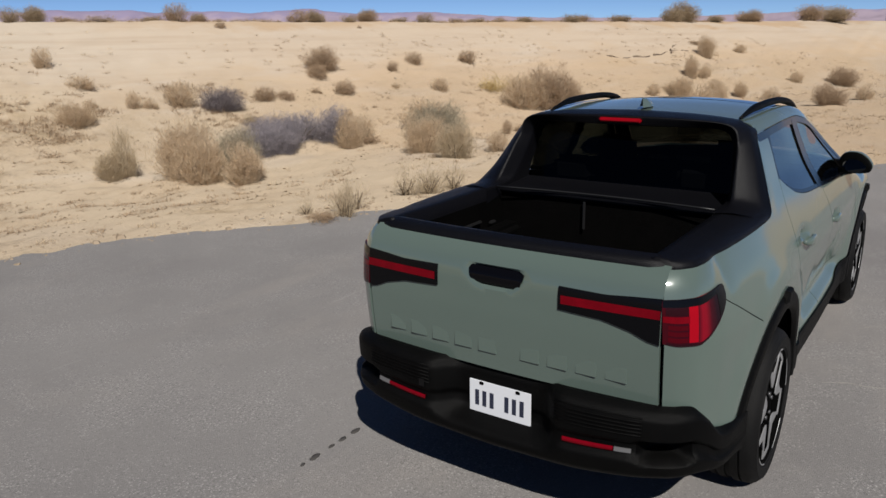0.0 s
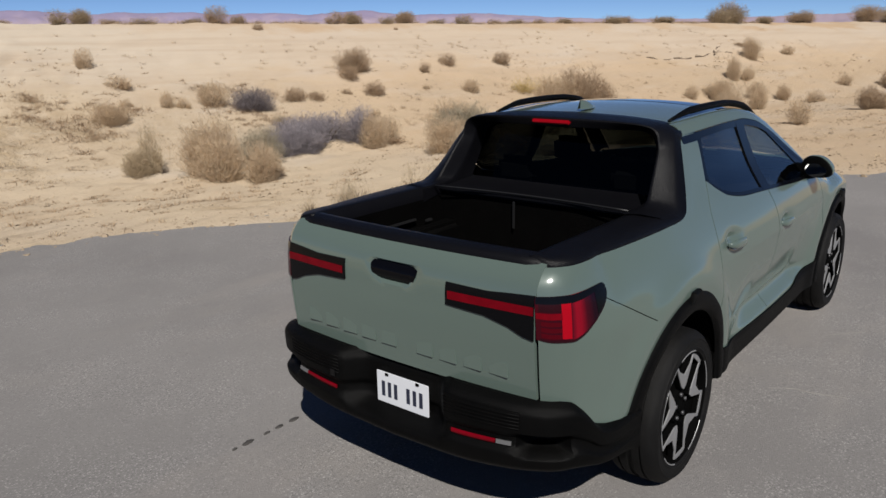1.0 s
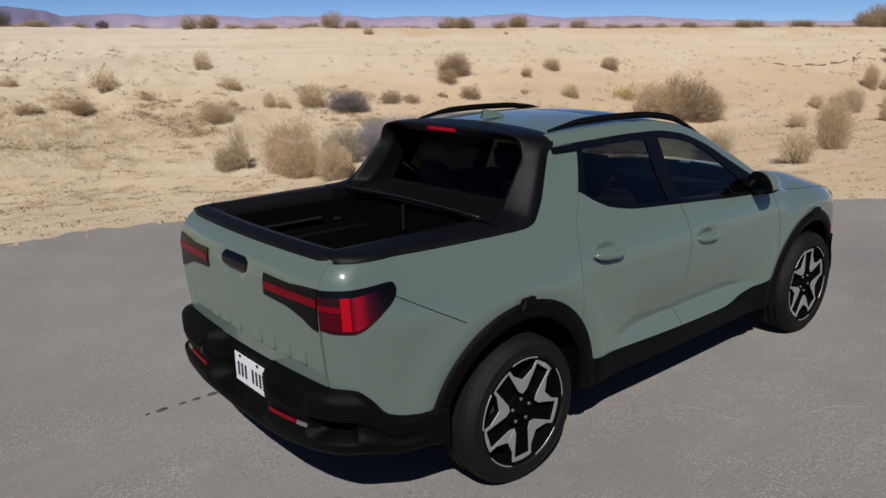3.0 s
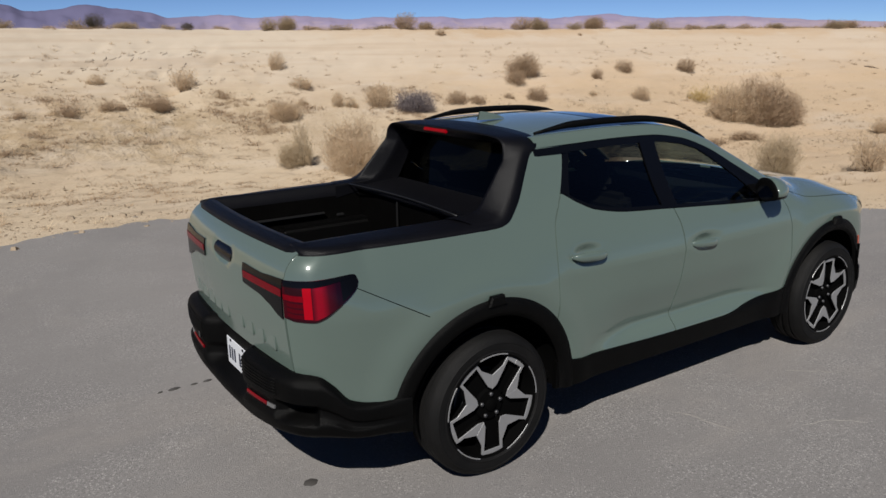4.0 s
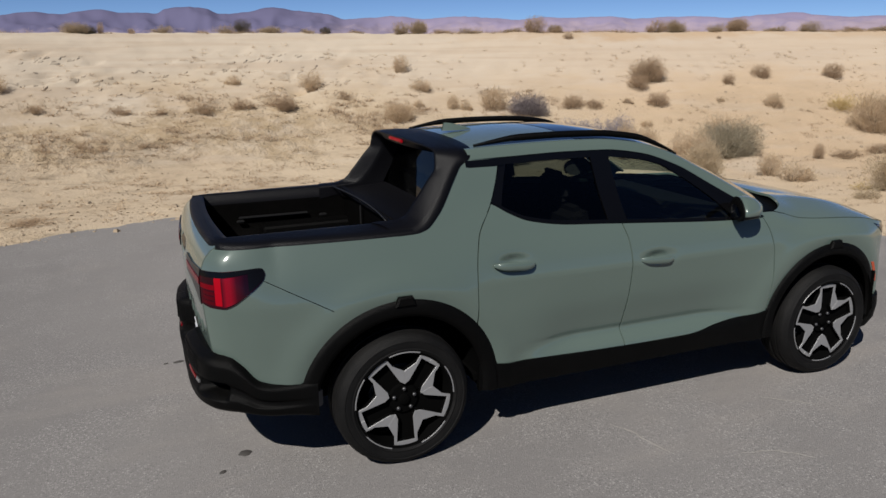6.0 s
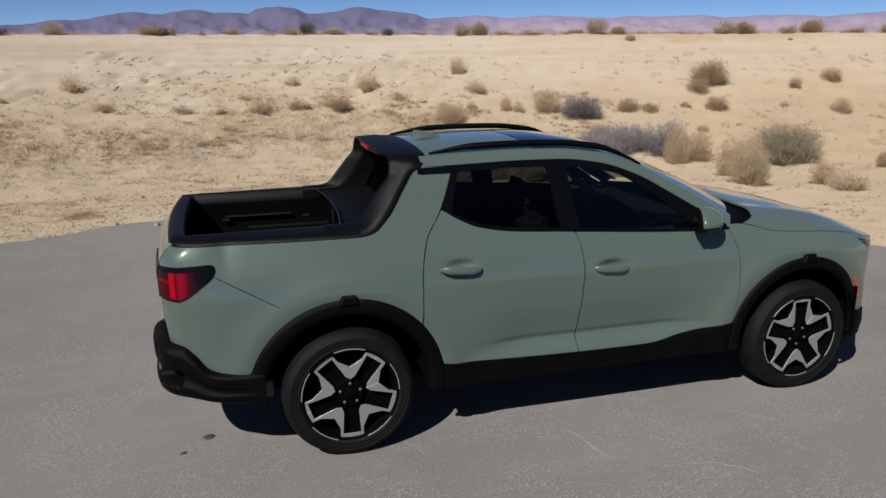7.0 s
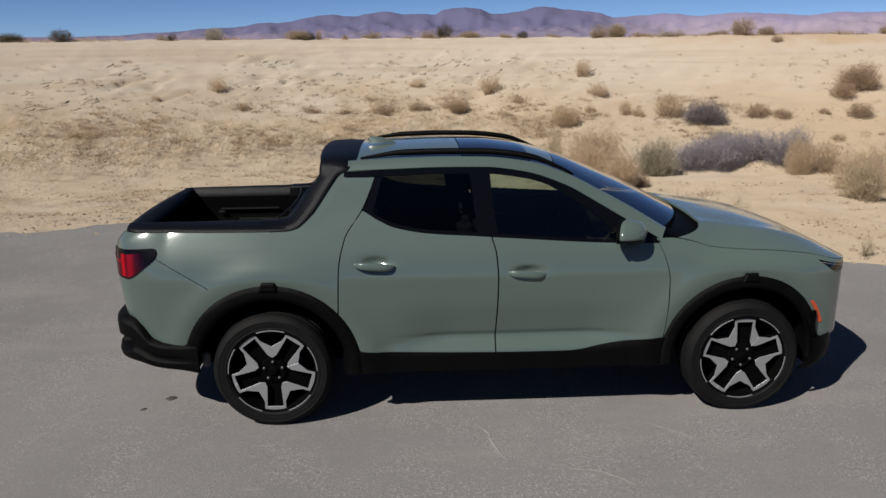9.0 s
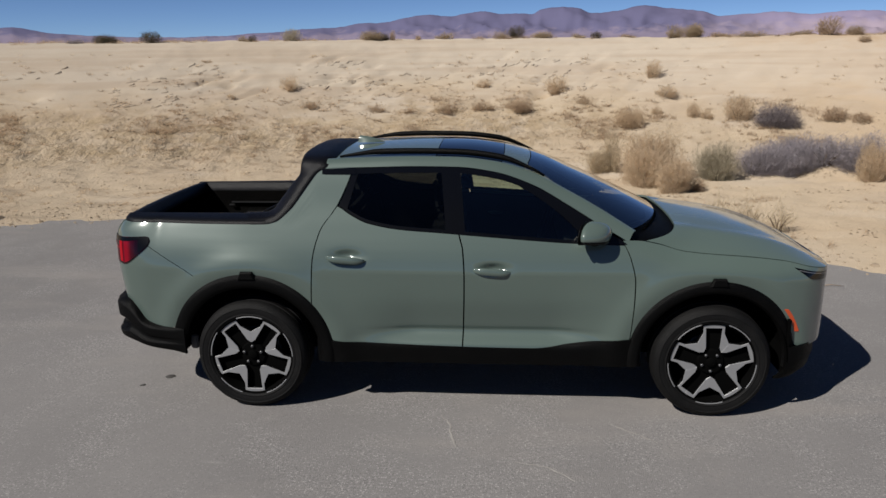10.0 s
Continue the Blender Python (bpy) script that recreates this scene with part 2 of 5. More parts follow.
def ground_z(x, y):
    e, u = y - float(edge_y(x)) - 0.28, y - float(foot_y(x))
    if e < -1.5:
        return -0.05
    z = float(rise(u)) * min(1.0, max(0.0, e / 4.0)) if e > 0 else 0.0
    near = min(1.0, max(0.0, (abs(x) + abs(y)) / 400))
    lift = min(1.0, max(0.0, (e + 1.5) / 1.5))
    ragged = 0.035 * hum(x, y, 0.8, 1) + 0.02 * hum(x, y, 0.25, 2)
    z += -0.05 + 0.062 * lift + ragged * lift * min(1, max(0.35, e * 1.5))
    if e > 0:
        k = min(1.0, e / 3.0) * (1.0 if u < 2.4 else 0.4)
        z += k * (0.06 * hum(x, y, 4.5, 3) + 0.045 * hum(x, y * 2.0, 1.3, 4) + 0.040 * hum(x, y * 1.6, 0.5, 5))
        slope = max(0.0, 1 - abs(u - 0.4) / 2.2)
        west = min(1.0, max(0.15, (7.0 - x) / 4.0))
        # slanting rills and small broken ledges
        along, across = 0.75 * x + 0.66 * y, 0.75 * x - 0.66 * y
        rill = max(0.0, hum(along * 0.30, across, 0.30, 6) - 0.16) + 0.7 * max(0.0, hum(along * 0.42, across, 0.19, 7) - 0.14)
        z -= slope * west * 0.62 * rill * max(0.0, 0.45 + hum(x, y, 1.9, 12) * 1.3)
        z += slope * west * 0.035 * abs(hum(x, y * 1.4, 0.6, 10))
        ledge = max(0.0, 1 - abs(u + 1.4 + 0.8 * hum(x, 0, 2.2, 8)) / 0.35)
        z += 0.11 * ledge * max(0.0, hum(x, y, 1.7, 9) + 0.2)
    if e > 0.25:
        z = max(z, 0.014 - max(0.0, e - 0.75) * 0.15)
    return z * (1 - near * 0.5)


def spaced(centre, fine, half, far):
    out, step, v = [0.0], fine, 0.0
    while v < far:
        v += step
        out.append(v)
        if v > half:
            step *= 1.22
    return sorted({centre - w for w in out} | {centre + w for w in out})


def mixed(nt, a, b, fac):
    mix = nt.nodes.new("ShaderNodeMix")
    mix.data_type = "RGBA"
    for key, val in (("A", a), ("B", b)):
        if isinstance(val, tuple):
            mix.inputs[key].default_value = (*val, 1)
        else:
            nt.links.new(val, mix.inputs[key])
    nt.links.new(fac, mix.inputs["Factor"])
    return mix.outputs["Result"]


def noise_fac(nt, vec, scale, lo, hi, to=1.0, detail=5, rough=0.6):
    n1 = nt.nodes.new("ShaderNodeTexNoise")
    n1.inputs["Scale"].default_value, n1.inputs["Detail"].default_value, n1.inputs["Roughness"].default_value = scale, detail, rough
    nt.links.new(vec, n1.inputs["Vector"])
    r = nt.nodes.new("ShaderNodeMapRange")
    r.inputs["From Min"].default_value, r.inputs["From Max"].default_value, r.inputs["To Max"].default_value = lo, hi, to
    nt.links.new(n1.outputs["Fac"], r.inputs["Value"])
    return r.outputs[0]


def ramp_of(nt, value, lo, hi, to=1.0):
    r = nt.nodes.new("ShaderNodeMapRange")
    r.interpolation_type = "SMOOTHSTEP"
    r.inputs["From Min"].default_value, r.inputs["From Max"].default_value, r.inputs["To Max"].default_value = lo, hi, to
    nt.links.new(value, r.inputs["Value"])
    return r.outputs[0]


def maths(nt, how, a, b, c=None):
    m = nt.nodes.new("ShaderNodeMath")
    m.operation = how
    for k, v in enumerate((a, b, c)):
        if v is None:
            continue
        if isinstance(v, (int, float)):
            m.inputs[k].default_value = v
        else:
            nt.links.new(v, m.inputs[k])
    return m.outputs[0]


def stretched(nt, vec, scale, turn=0.0):
    flat = nt.nodes.new("ShaderNodeMapping")
    flat.inputs["Scale"].default_value, flat.inputs["Rotation"].default_value = scale, (0, 0, turn)
    nt.links.new(vec, flat.inputs["Vector"])
    return flat.outputs[0]


def earth(name):
    """Sand: tan with rusty and pale drifts, a smooth pale bed high in the bank, an ochre crumbling one below it, litter on the flat."""
    m = bpy.data.materials.new(name)
    m.use_nodes = True
    nt = m.node_tree
    bsdf = nt.nodes["Principled BSDF"]
    bsdf.inputs["Roughness"].default_value, bsdf.inputs["Specular IOR Level"].default_value = 0.95, 0.1
    bsdf.inputs["Diffuse Roughness"].default_value = 0.5
    vec = nt.nodes.new("ShaderNodeTexCoord").outputs["Object"]
    sep = nt.nodes.new("ShaderNodeSeparateXYZ")
    nt.links.new(vec, sep.inputs[0])
    high = maths(nt, "MULTIPLY_ADD", noise_fac(nt, vec, 0.5, 0.3, 0.7), 0.7, sep.outputs["Z"])
    left = ramp_of(nt, sep.outputs["X"], 8.0, 1.0)
    far_left = ramp_of(nt, sep.outputs["X"], 4.5, -1.5)
    # yellower sand to the west, rustier to the east
    east = ramp_of(nt, sep.outputs["X"], 5.0, 13.0)
    c = mixed(nt, mixed(nt, (0.328, 0.266, 0.192), (0.306, 0.232, 0.158), east), (0.290, 0.215, 0.140), noise_fac(nt, vec, 0.35, 0.48, 0.75, 0.6))
    c = mixed(nt, c, (0.294, 0.241, 0.184), noise_fac(nt, vec, 0.22, 0.50, 0.68, 0.8))
    # smooth pale bed, faintly layered
    pale = ramp_of(nt, high, 1.35, 2.2)
    c = mixed(nt, c, mixed(nt, (0.338, 0.290, 0.232), (0.318, 0.262, 0.202), east), maths(nt, "MULTIPLY", pale, 0.85))
    layers = noise_fac(nt, stretched(nt, vec, (0.10, 0.10, 3.2)), 1.6, 0.46, 0.62, 0.5, 4)
    c = mixed(nt, c, (0.274, 0.215, 0.157), maths(nt, "MULTIPLY", layers, ramp_of(nt, high, 0.7, 1.4)))
    c = mixed(nt, c, mixed(nt, (0.340, 0.298, 0.250), (0.325, 0.275, 0.222), east), noise_fac(nt, stretched(nt, vec, (0.16, 0.5, 2.0)), 1.1, 0.56, 0.72, 0.55, 4))
    # a rusty cap bed just under the crest
    c = mixed(nt, c, (0.285, 0.205, 0.130), maths(nt, "MULTIPLY", maths(nt, "MULTIPLY", ramp_of(nt, high, 2.65, 2.95), east), noise_fac(nt, stretched(nt, vec, (0.14, 0.3, 1.0)), 1.0, 0.30, 0.60, 0.9, 4)))
    # ochre, crumbling bed low in the bank
    bed = maths(nt, "MULTIPLY", ramp_of(nt, high, 0.30, 0.75), ramp_of(nt, high, 1.7, 1.1))
    crumb = maths(nt, "MULTIPLY", bed, noise_fac(nt, vec, 2.2, 0.40, 0.60, 1.0, 8, 0.72))
    c = mixed(nt, c, (0.250, 0.190, 0.120), maths(nt, "MULTIPLY", crumb, maths(nt, "MULTIPLY_ADD", left, 0.75, 0.25)))
    # flat-lying streaks of litter and darker worn ground, thinning out up the bank
    low = ramp_of(nt, high, 1.5, 0.75)
    worn = maths(nt, "MULTIPLY", low, maths(nt, "MULTIPLY_ADD", far_left, 0.75, 0.25))
    flat = stretched(nt, vec, (0.26, 1.0, 1.6), 0.10)
    c = mixed(nt, c, (0.214, 0.165, 0.112), maths(nt, "MULTIPLY", noise_fac(nt, flat, 1.1, 0.50, 0.66, 0.42, 7, 0.68), worn))
    c = mixed(nt, c, (0.159, 0.125, 0.089), maths(nt, "MULTIPLY", noise_fac(nt, flat, 3.6, 0.54, 0.66, 0.55, 7, 0.7), worn))
    c = mixed(nt, c, (0.151, 0.114, 0.077), maths(nt, "MULTIPLY", noise_fac(nt, vec, 2.6, 0.57, 0.72, 0.50, 8, 0.72), worn))
    # grit
    c = mixed(nt, c, (0.175, 0.134, 0.094), maths(nt, "MULTIPLY", noise_fac(nt, vec, 14.0, 0.60, 0.76, 0.32, 6, 0.65), maths(nt, "MULTIPLY_ADD", low, 0.75, 0.25)))
    c = mixed(nt, c, (0.341, 0.300, 0.242), noise_fac(nt, vec, 22.0, 0.60, 0.74, 0.25, 4, 0.65))
    nt.links.new(c, bsdf.inputs["Base Color"])
    bump = nt.nodes.new("ShaderNodeBump")
    bump.inputs["Distance"].default_value = 0.06
    nt.links.new(maths(nt, "MULTIPLY_ADD", low, 0.35, 0.22), bump.inputs["Strength"])
    # the ochre bed breaks into lumps and hollows
    lumps = maths(nt, "MULTIPLY", noise_fac(nt, vec, 2.3, 0.36, 0.64, 1.0, 6, 0.6), maths(nt, "MULTIPLY", bed, left))
    nt.links.new(maths(nt, "MULTIPLY_ADD", lumps, 4.5, noise_fac(nt, vec, 9.0, 0.2, 0.8, 1.0, 9, 0.75)), bump.inputs["Height"])
    nt.links.new(bump.outputs[0], bsdf.inputs["Normal"])
    return m


def tarmac(name):
    """Worn asphalt: grey binder, pale and dark stone chips laid bare in patches, broad stains, dusty drifts."""
    m = bpy.data.materials.new(name)
    m.use_nodes = True
    nt = m.node_tree
    bsdf = nt.nodes["Principled BSDF"]
    bsdf.inputs["Roughness"].default_value, bsdf.inputs["Specular IOR Level"].default_value = 0.9, 0.15
    vec = nt.nodes.new("ShaderNodeTexCoord").outputs["Object"]
    c = mixed(nt, (0.167, 0.159, 0.154), (0.141, 0.134, 0.131), noise_fac(nt, vec, 0.30, 0.42, 0.66))
    c = mixed(nt, c, (0.190, 0.176, 0.164), noise_fac(nt, vec, 0.9, 0.55, 0.75, 0.6))
    c = mixed(nt, c, (0.087, 0.082, 0.082), noise_fac(nt, vec, 1.7, 0.66, 0.78, 0.55))
    # darker towards the western end
    sep = nt.nodes.new("ShaderNodeSeparateXYZ")
    nt.links.new(vec, sep.inputs[0])
    c = mixed(nt, c, (0.112, 0.106, 0.104), ramp_of(nt, sep.outputs["X"], -0.5, -4.0, 0.5))
    bare = noise_fac(nt, vec, 1.4, 0.45, 0.57, 1.0, 6, 0.65)
    chips = nt.nodes.new("ShaderNodeTexVoronoi")
    chips.inputs["Scale"].default_value = 85.0
    nt.links.new(vec, chips.inputs["Vector"])
    tone = nt.nodes.new("ShaderNodeSeparateColor")
    nt.links.new(chips.outputs["Color"], tone.inputs[0])
    # each chip keeps a tone of its own: some pale, some dark
    pale_chip = maths(nt, "MULTIPLY", ramp_of(nt, tone.outputs[0], 0.74, 0.86), ramp_of(nt, chips.outputs["Distance"], 0.55, 0.30))
    dark_chip = maths(nt, "MULTIPLY", ramp_of(nt, tone.outputs[1], 0.70, 0.84), ramp_of(nt, chips.outputs["Distance"], 0.60, 0.35))
    c = mixed(nt, c, (0.087, 0.082, 0.082), maths(nt, "MULTIPLY", dark_chip, maths(nt, "MULTIPLY_ADD", bare, 0.35, 0.28)))
    c = mixed(nt, c, (0.325, 0.312, 0.301), maths(nt, "MULTIPLY", pale_chip, maths(nt, "MULTIPLY_ADD", bare, 0.42, 0.20)))
    grit = maths(nt, "MULTIPLY", noise_fac(nt, vec, 60.0, 0.52, 0.66, 0.8, 4, 0.75), bare)
    c = mixed(nt, c, (0.258, 0.249, 0.243), grit)
    c = mixed(nt, c, (0.075, 0.071, 0.071), maths(nt, "MULTIPLY", noise_fac(nt, vec, 75.0, 0.55, 0.67, 0.6, 4, 0.7), maths(nt, "MULTIPLY_ADD", bare, 0.65, 0.35)))
    # dusty sweeps and a few pale scrapes
    c = mixed(nt, c, (0.202, 0.185, 0.171), noise_fac(nt, stretched(nt, vec, (0.3, 1.0, 1.0), 0.5), 1.2, 0.55, 0.70, 0.45, 4))
    c = mixed(nt, c, (0.231, 0.221, 0.214), noise_fac(nt, stretched(nt, vec, (0.25, 3.0, 1.0), 0.6), 3.0, 0.66, 0.76, 0.5, 4))
    nt.links.new(c, bsdf.inputs["Base Color"])
    bump = nt.nodes.new("ShaderNodeBump")
    bump.inputs["Strength"].default_value, bump.inputs["Distance"].default_value = 0.45, 0.008
    nt.links.new(noise_fac(nt, vec, 120.0, 0.25, 0.75, 1.0, 4, 0.7), bump.inputs["Height"])
    nt.links.new(bump.outputs[0], bsdf.inputs["Normal"])
    return m


SAND = earth("sand")
gx, gy = spaced(6.0, 0.10, 13.5, 4300), spaced(11.0, 0.085, 8.5, 4300)
verts = [(x, y, ground_z(x, y)) for x in gx for y in gy]
n = len(gy)
faces = [(i * n + j, (i + 1) * n + j, (i + 1) * n + j + 1, i * n + j + 1) for i in range(len(gx) - 1) for j in range(n - 1)]
me = bpy.data.meshes.new("ground")
me.from_pydata(verts, [], faces)
me.polygons.foreach_set("use_smooth", [True] * len(faces))
me.materials.append(SAND)
tagged(new("ground", me), "pale tan desert sand rising to a low eroded bank", "ground", kind="structure")

ASPHALT = tarmac("asphalt")
rx = [-400, -200, -100, -60, -40, -30, -24, -20] + [-16 + 0.5 * k for k in range(81)] + [28, 34, 40, 60, 100, 200, 400]
verts = [v for x in rx for v in ((x, float(edge_y(x)) + 0.9, 0.0), (x, float(edge_y(x)) - 30, 0.0), (x, min(-320.0, float(edge_y(x)) - 60), 0.0))]
faces = [(3 * i + j, 3 * i + j + 1, 3 * i + j + 4, 3 * i + j + 3) for i in range(len(rx) - 1) for j in (0, 1)]
tagged(part("road", mesh_of(verts, faces, False), ASPHALT), "weathered grey asphalt apron with fine pale grit", "road", kind="structure")

# the far range
ridge = crv((-100, 0.90), (-60, 1.00), (-40, 1.30), (-32.6, 1.80), (-30.8, 1.48), (-26, 1.20), (-22.5, 1.15), (-16.6, 1.45), (-14.2, 1.65), (-11.5, 1.85), (-9.9, 2.02), (-8.2, 2.08), (-6.7, 2.40), (-5, 2.63), (-4.2, 2.47), (-3.6, 2.45), (-2.1, 2.71), (-1, 2.75), (0.3, 2.59), (2.3, 2.61), (2.9, 2.90), (4.2, 3.00), (5.6, 2.93), (6.5, 2.61), (8.1, 2.71), (9.2, 2.97), (9.9, 3.03), (10.9, 2.85), (12.7, 2.73), (14, 2.57), (15.1, 2.21), (17.2, 2.23), (18.3, 2.37), (20.8, 2.12), (22.3, 2.23), (23.6, 2.30), (24.9, 2.25), (27.6, 2.02), (29.5, 2.12), (31, 2.06), (34, 2.12), (36, 1.93), (38.5, 2.02), (40, 2.04), (42, 1.90), (44.3, 2.02), (45.6, 2.16), (46.5, 2.08), (47.6, 1.90), (49.5, 1.78), (52.7, 1.84), (56, 1.66), (60, 1.40), (70, 1.10), (78, 1.20), (84, 1.30), (90, 1.20), (110, 1.00))
HAZY_ROCK = mat("hazy_far_rock", (0.082, 0.080, 0.132), 0.95, spec=0.05)
nt = HAZY_ROCK.node_tree
vec = nt.nodes.new("ShaderNodeTexCoord").outputs["Object"]
sep = nt.nodes.new("ShaderNodeSeparateXYZ")
nt.links.new(vec, sep.inputs[0])
# haze put into the rock colour: purple tops, pinkish foot, paler towards the east
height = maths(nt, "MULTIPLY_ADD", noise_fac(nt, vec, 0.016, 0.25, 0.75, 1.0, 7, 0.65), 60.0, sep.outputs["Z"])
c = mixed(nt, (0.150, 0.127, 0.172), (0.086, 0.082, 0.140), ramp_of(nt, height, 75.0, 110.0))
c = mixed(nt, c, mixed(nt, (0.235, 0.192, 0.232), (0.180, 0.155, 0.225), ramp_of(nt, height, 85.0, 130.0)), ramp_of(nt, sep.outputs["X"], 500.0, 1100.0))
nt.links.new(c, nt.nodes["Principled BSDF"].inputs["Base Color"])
rows, cols = 34, 1500
verts = []
for i in range(rows):
    s = i / (rows - 1)
    for j in range(cols):
        az = -100 + 210 * j / (cols - 1)
        far = 2300 + 900 * s
        top = math.tan(radians(ridge(az) + 0.03 * hum(az, 0, 1.0, 21) + 0.03 * hum(az, 0, 0.35, 21))) * 3000 + 2
        x, y = far * math.sin(radians(az)), far * math.cos(radians(az)) - 4
        up = s / 0.78 if s < 0.78 else 1 - (s - 0.78) * 0.6
        cut = 1 - abs(hum(x, y, 190, 22)) - 0.5 * abs(hum(x, y, 70, 23))
        verts.append((x, y, top * up ** 1.25 * (1 - 0.62 * (1 - cut) * (1 - max(0, up - 0.75) * 3.6)) - 8 * (1 - s)))
faces = [(i * cols + j, i * cols + j + 1, (i + 1) * cols + j + 1, (i + 1) * cols + j) for i in range(rows - 1) for j in range(cols - 1)]
me = bpy.data.meshes.new("backdrop")
me.from_pydata(verts, [], faces)
me.polygons.foreach_set("use_smooth", [True] * len(faces))
me.materials.append(HAZY_ROCK)
tagged(new("backdrop", me), "distant range of desert hills with purple haze in their colour", "hills", kind="structure")


# ---- the pickup: one skin, in panels ----
car = thing("pickup_truck", "sage green crew-cab pickup truck parked on the asphalt", "pickup truck")

half_w = crv((-0.985, 0.66), (-0.966, 0.70), (-0.93, 0.755), (-0.86, 0.812), (-0.70, 0.868), (-0.5, 0.897), (0, 0.925), (0.6, 0.922), (1.5, 0.93), (2.5, 0.925), (3.0, 0.92), (3.35, 0.888), (3.56, 0.825), (3.70, 0.73), (3.78, 0.62), (3.828, 0.48), (3.855, 0.29), (3.865, 0.0))
lean = crv((0.30, 0.03), (0.45, 0.024), (0.62, 0.015), (0.80, 0.005), (0.95, 0.003), (1.02, 0.014), (1.08, 0.032), (1.14, 0.057), (1.20, 0.086), (1.26, 0.116), (1.36, 0.170), (1.53, 0.247), (1.62, 0.295))


fender_top = crv((2.3, 1.155), (2.41, 1.165), (2.52, 1.16), (2.64, 1.135), (2.81, 1.088), (3.2, 1.055), (3.45, 1.02), (3.65, 0.97), (3.8, 0.94), (3.92, 0.90))
gate_x = crv((0.70, -0.972), (0.85, -0.99), (1.0, -1.0), (1.1, -1.0), (1.18, -0.985), (1.235, -0.95), (1.27, -0.90))


def gate_at(y, z):
    return gate_x(z) + 0.036 * (y / 0.7) ** 2


scoop = crv((0.45, 0.0), (0.462, 0.004), (0.538, 0.070), (0.549, 0.073), (0.580, 0.062), (0.62, 0.052), (0.78, 0.018), (0.95, 0.0))


def skin_y(x, z):
    back = min(1.0, max(0.0, (-0.35 - x) / 0.5))
    y = half_w(x - (gate_at(0.69, z) + 0.966) * back)
    k = min(1.0, max(0.25, (x + 0.97) / 0.35)) * min(1.0, max(0.3, (3.86 - x) / 0.5))
    y -= float(lean(z)) * k
    # the scooped lower door
    w = min(1.0, max(0.0, (x - 0.57 - 0.6 * (min(z, 0.545) - 0.46)) / 0.52)) * min(1.0, max(0.0, (2.45 - x) / 0.5))
    y -= w * w * (3 - 2 * w) * scoop(z)
    # the wing rolls in under the bonnet
    if x > 2.4:
        y -= 0.075 * min(1.0, (x - 2.4) / 0.3) * min(1.0, max(0.0, (3.75 - x) / 0.3)) * max(0.0, 1 - (fender_top(x) - z) / 0.11) ** 2 if z > fender_top(x) - 0.11 else 0.0
    # swelling over the wheels
    for wx in (0.0, 3.004):
        r = math.hypot(x - wx, z - 0.38)
        y += 0.022 * math.exp(-(((r - 0.61) / 0.085) ** 2))
    # pockets behind the door handles
    for hx, hz in ((0.665, 1.058), (1.605, 0.985)):
        y -= 0.034 * math.exp(-(((x - hx) / 0.078) ** 2) - ((z - hz) / 0.032) ** 2)
    return y


def arch_z(x, wx, r=0.552):
    d = abs(x - wx)
    return 0.385 + math.sqrt(max(0.0, r * r - d * d)) * (1.0 if d < r else 0.0)


sill = crv((-1.0, 0.72), (-0.90, 0.715), (-0.83, 0.665), (-0.74, 0.575), (-0.6, 0.55), (-0.45, 0.55), (0.5, 0.485), (0.7, 0.47), (1.86, 0.445), (2.1, 0.48), (2.3, 0.505), (2.5, 0.52), (3.45, 0.5), (3.6, 0.46), (3.95, 0.45))


def low_z(x):
    return max(float(sill(x)), arch_z(x, 0.0), arch_z(x, 3.004, 0.532))


rear_top = crv((-1.0, 1.235), (-0.9, 1.25), (-0.5, 1.25), (0.10, 1.25), (0.18, 1.265), (0.28, 1.345), (0.39, 1.50), (0.46, 1.585), (0.50, 1.60), (0.9, 1.61))
belt = crv((0.40, 1.40), (0.50, 1.385), (0.585, 1.360), (0.68, 1.305), (0.79, 1.258), (1.0, 1.222), (1.28, 1.203), (1.49, 1.188), (2.16, 1.145), (2.5, 1.135))
door_rear = crv((0.4, 0.44), (0.5, 0.405), (0.79, 0.425), (1.02, 0.435), (1.2, 0.475), (1.365, 0.585), (1.47, 0.635), (1.60, 0.685))
door_mid = crv((0.4, 1.405), (0.93, 1.42), (1.10, 1.41), (1.2, 1.385), (1.6, 1.35))
door_front = crv((0.45, 2.475), (0.61, 2.49), (0.9, 2.50), (1.05, 2.47), (1.19, 2.405))


def side_grid(left, right, low, high, cols, rows, gap=0.003, out=0.0, warp=None):
    """Points of the right-hand skin between two upright curves and two lengthwise ones."""
    P = np.zeros((rows + 1, cols + 1, 3))
    for i in range(rows + 1):
        for j in range(cols + 1):
            u, v = j / cols, i / rows
            if warp:
                u = warp(u)
            z = 0.9
            for _ in range(14):
                a, b = left(z) + gap, right(z) - gap
                x = a + (b - a) * u
                lo, hi = low(x) + gap * 0.5, high(x) - gap * 0.5
                z = lo + (hi - lo) * v
            P[i, j] = x, -(skin_y(x, z) + out), z
    return P


def both(name, P, material, th=0.0, label="", parent=None, inside=(1.4, 0, 0.7)):
    """The right-hand part, and its mirror image on the left."""
    made = []
    for s in (1, -1):
        Q = np.array(P) * (1, s, 1)
        made.append(part(name, sheet(Q, th, inside), material, parent or car, label))
    return made


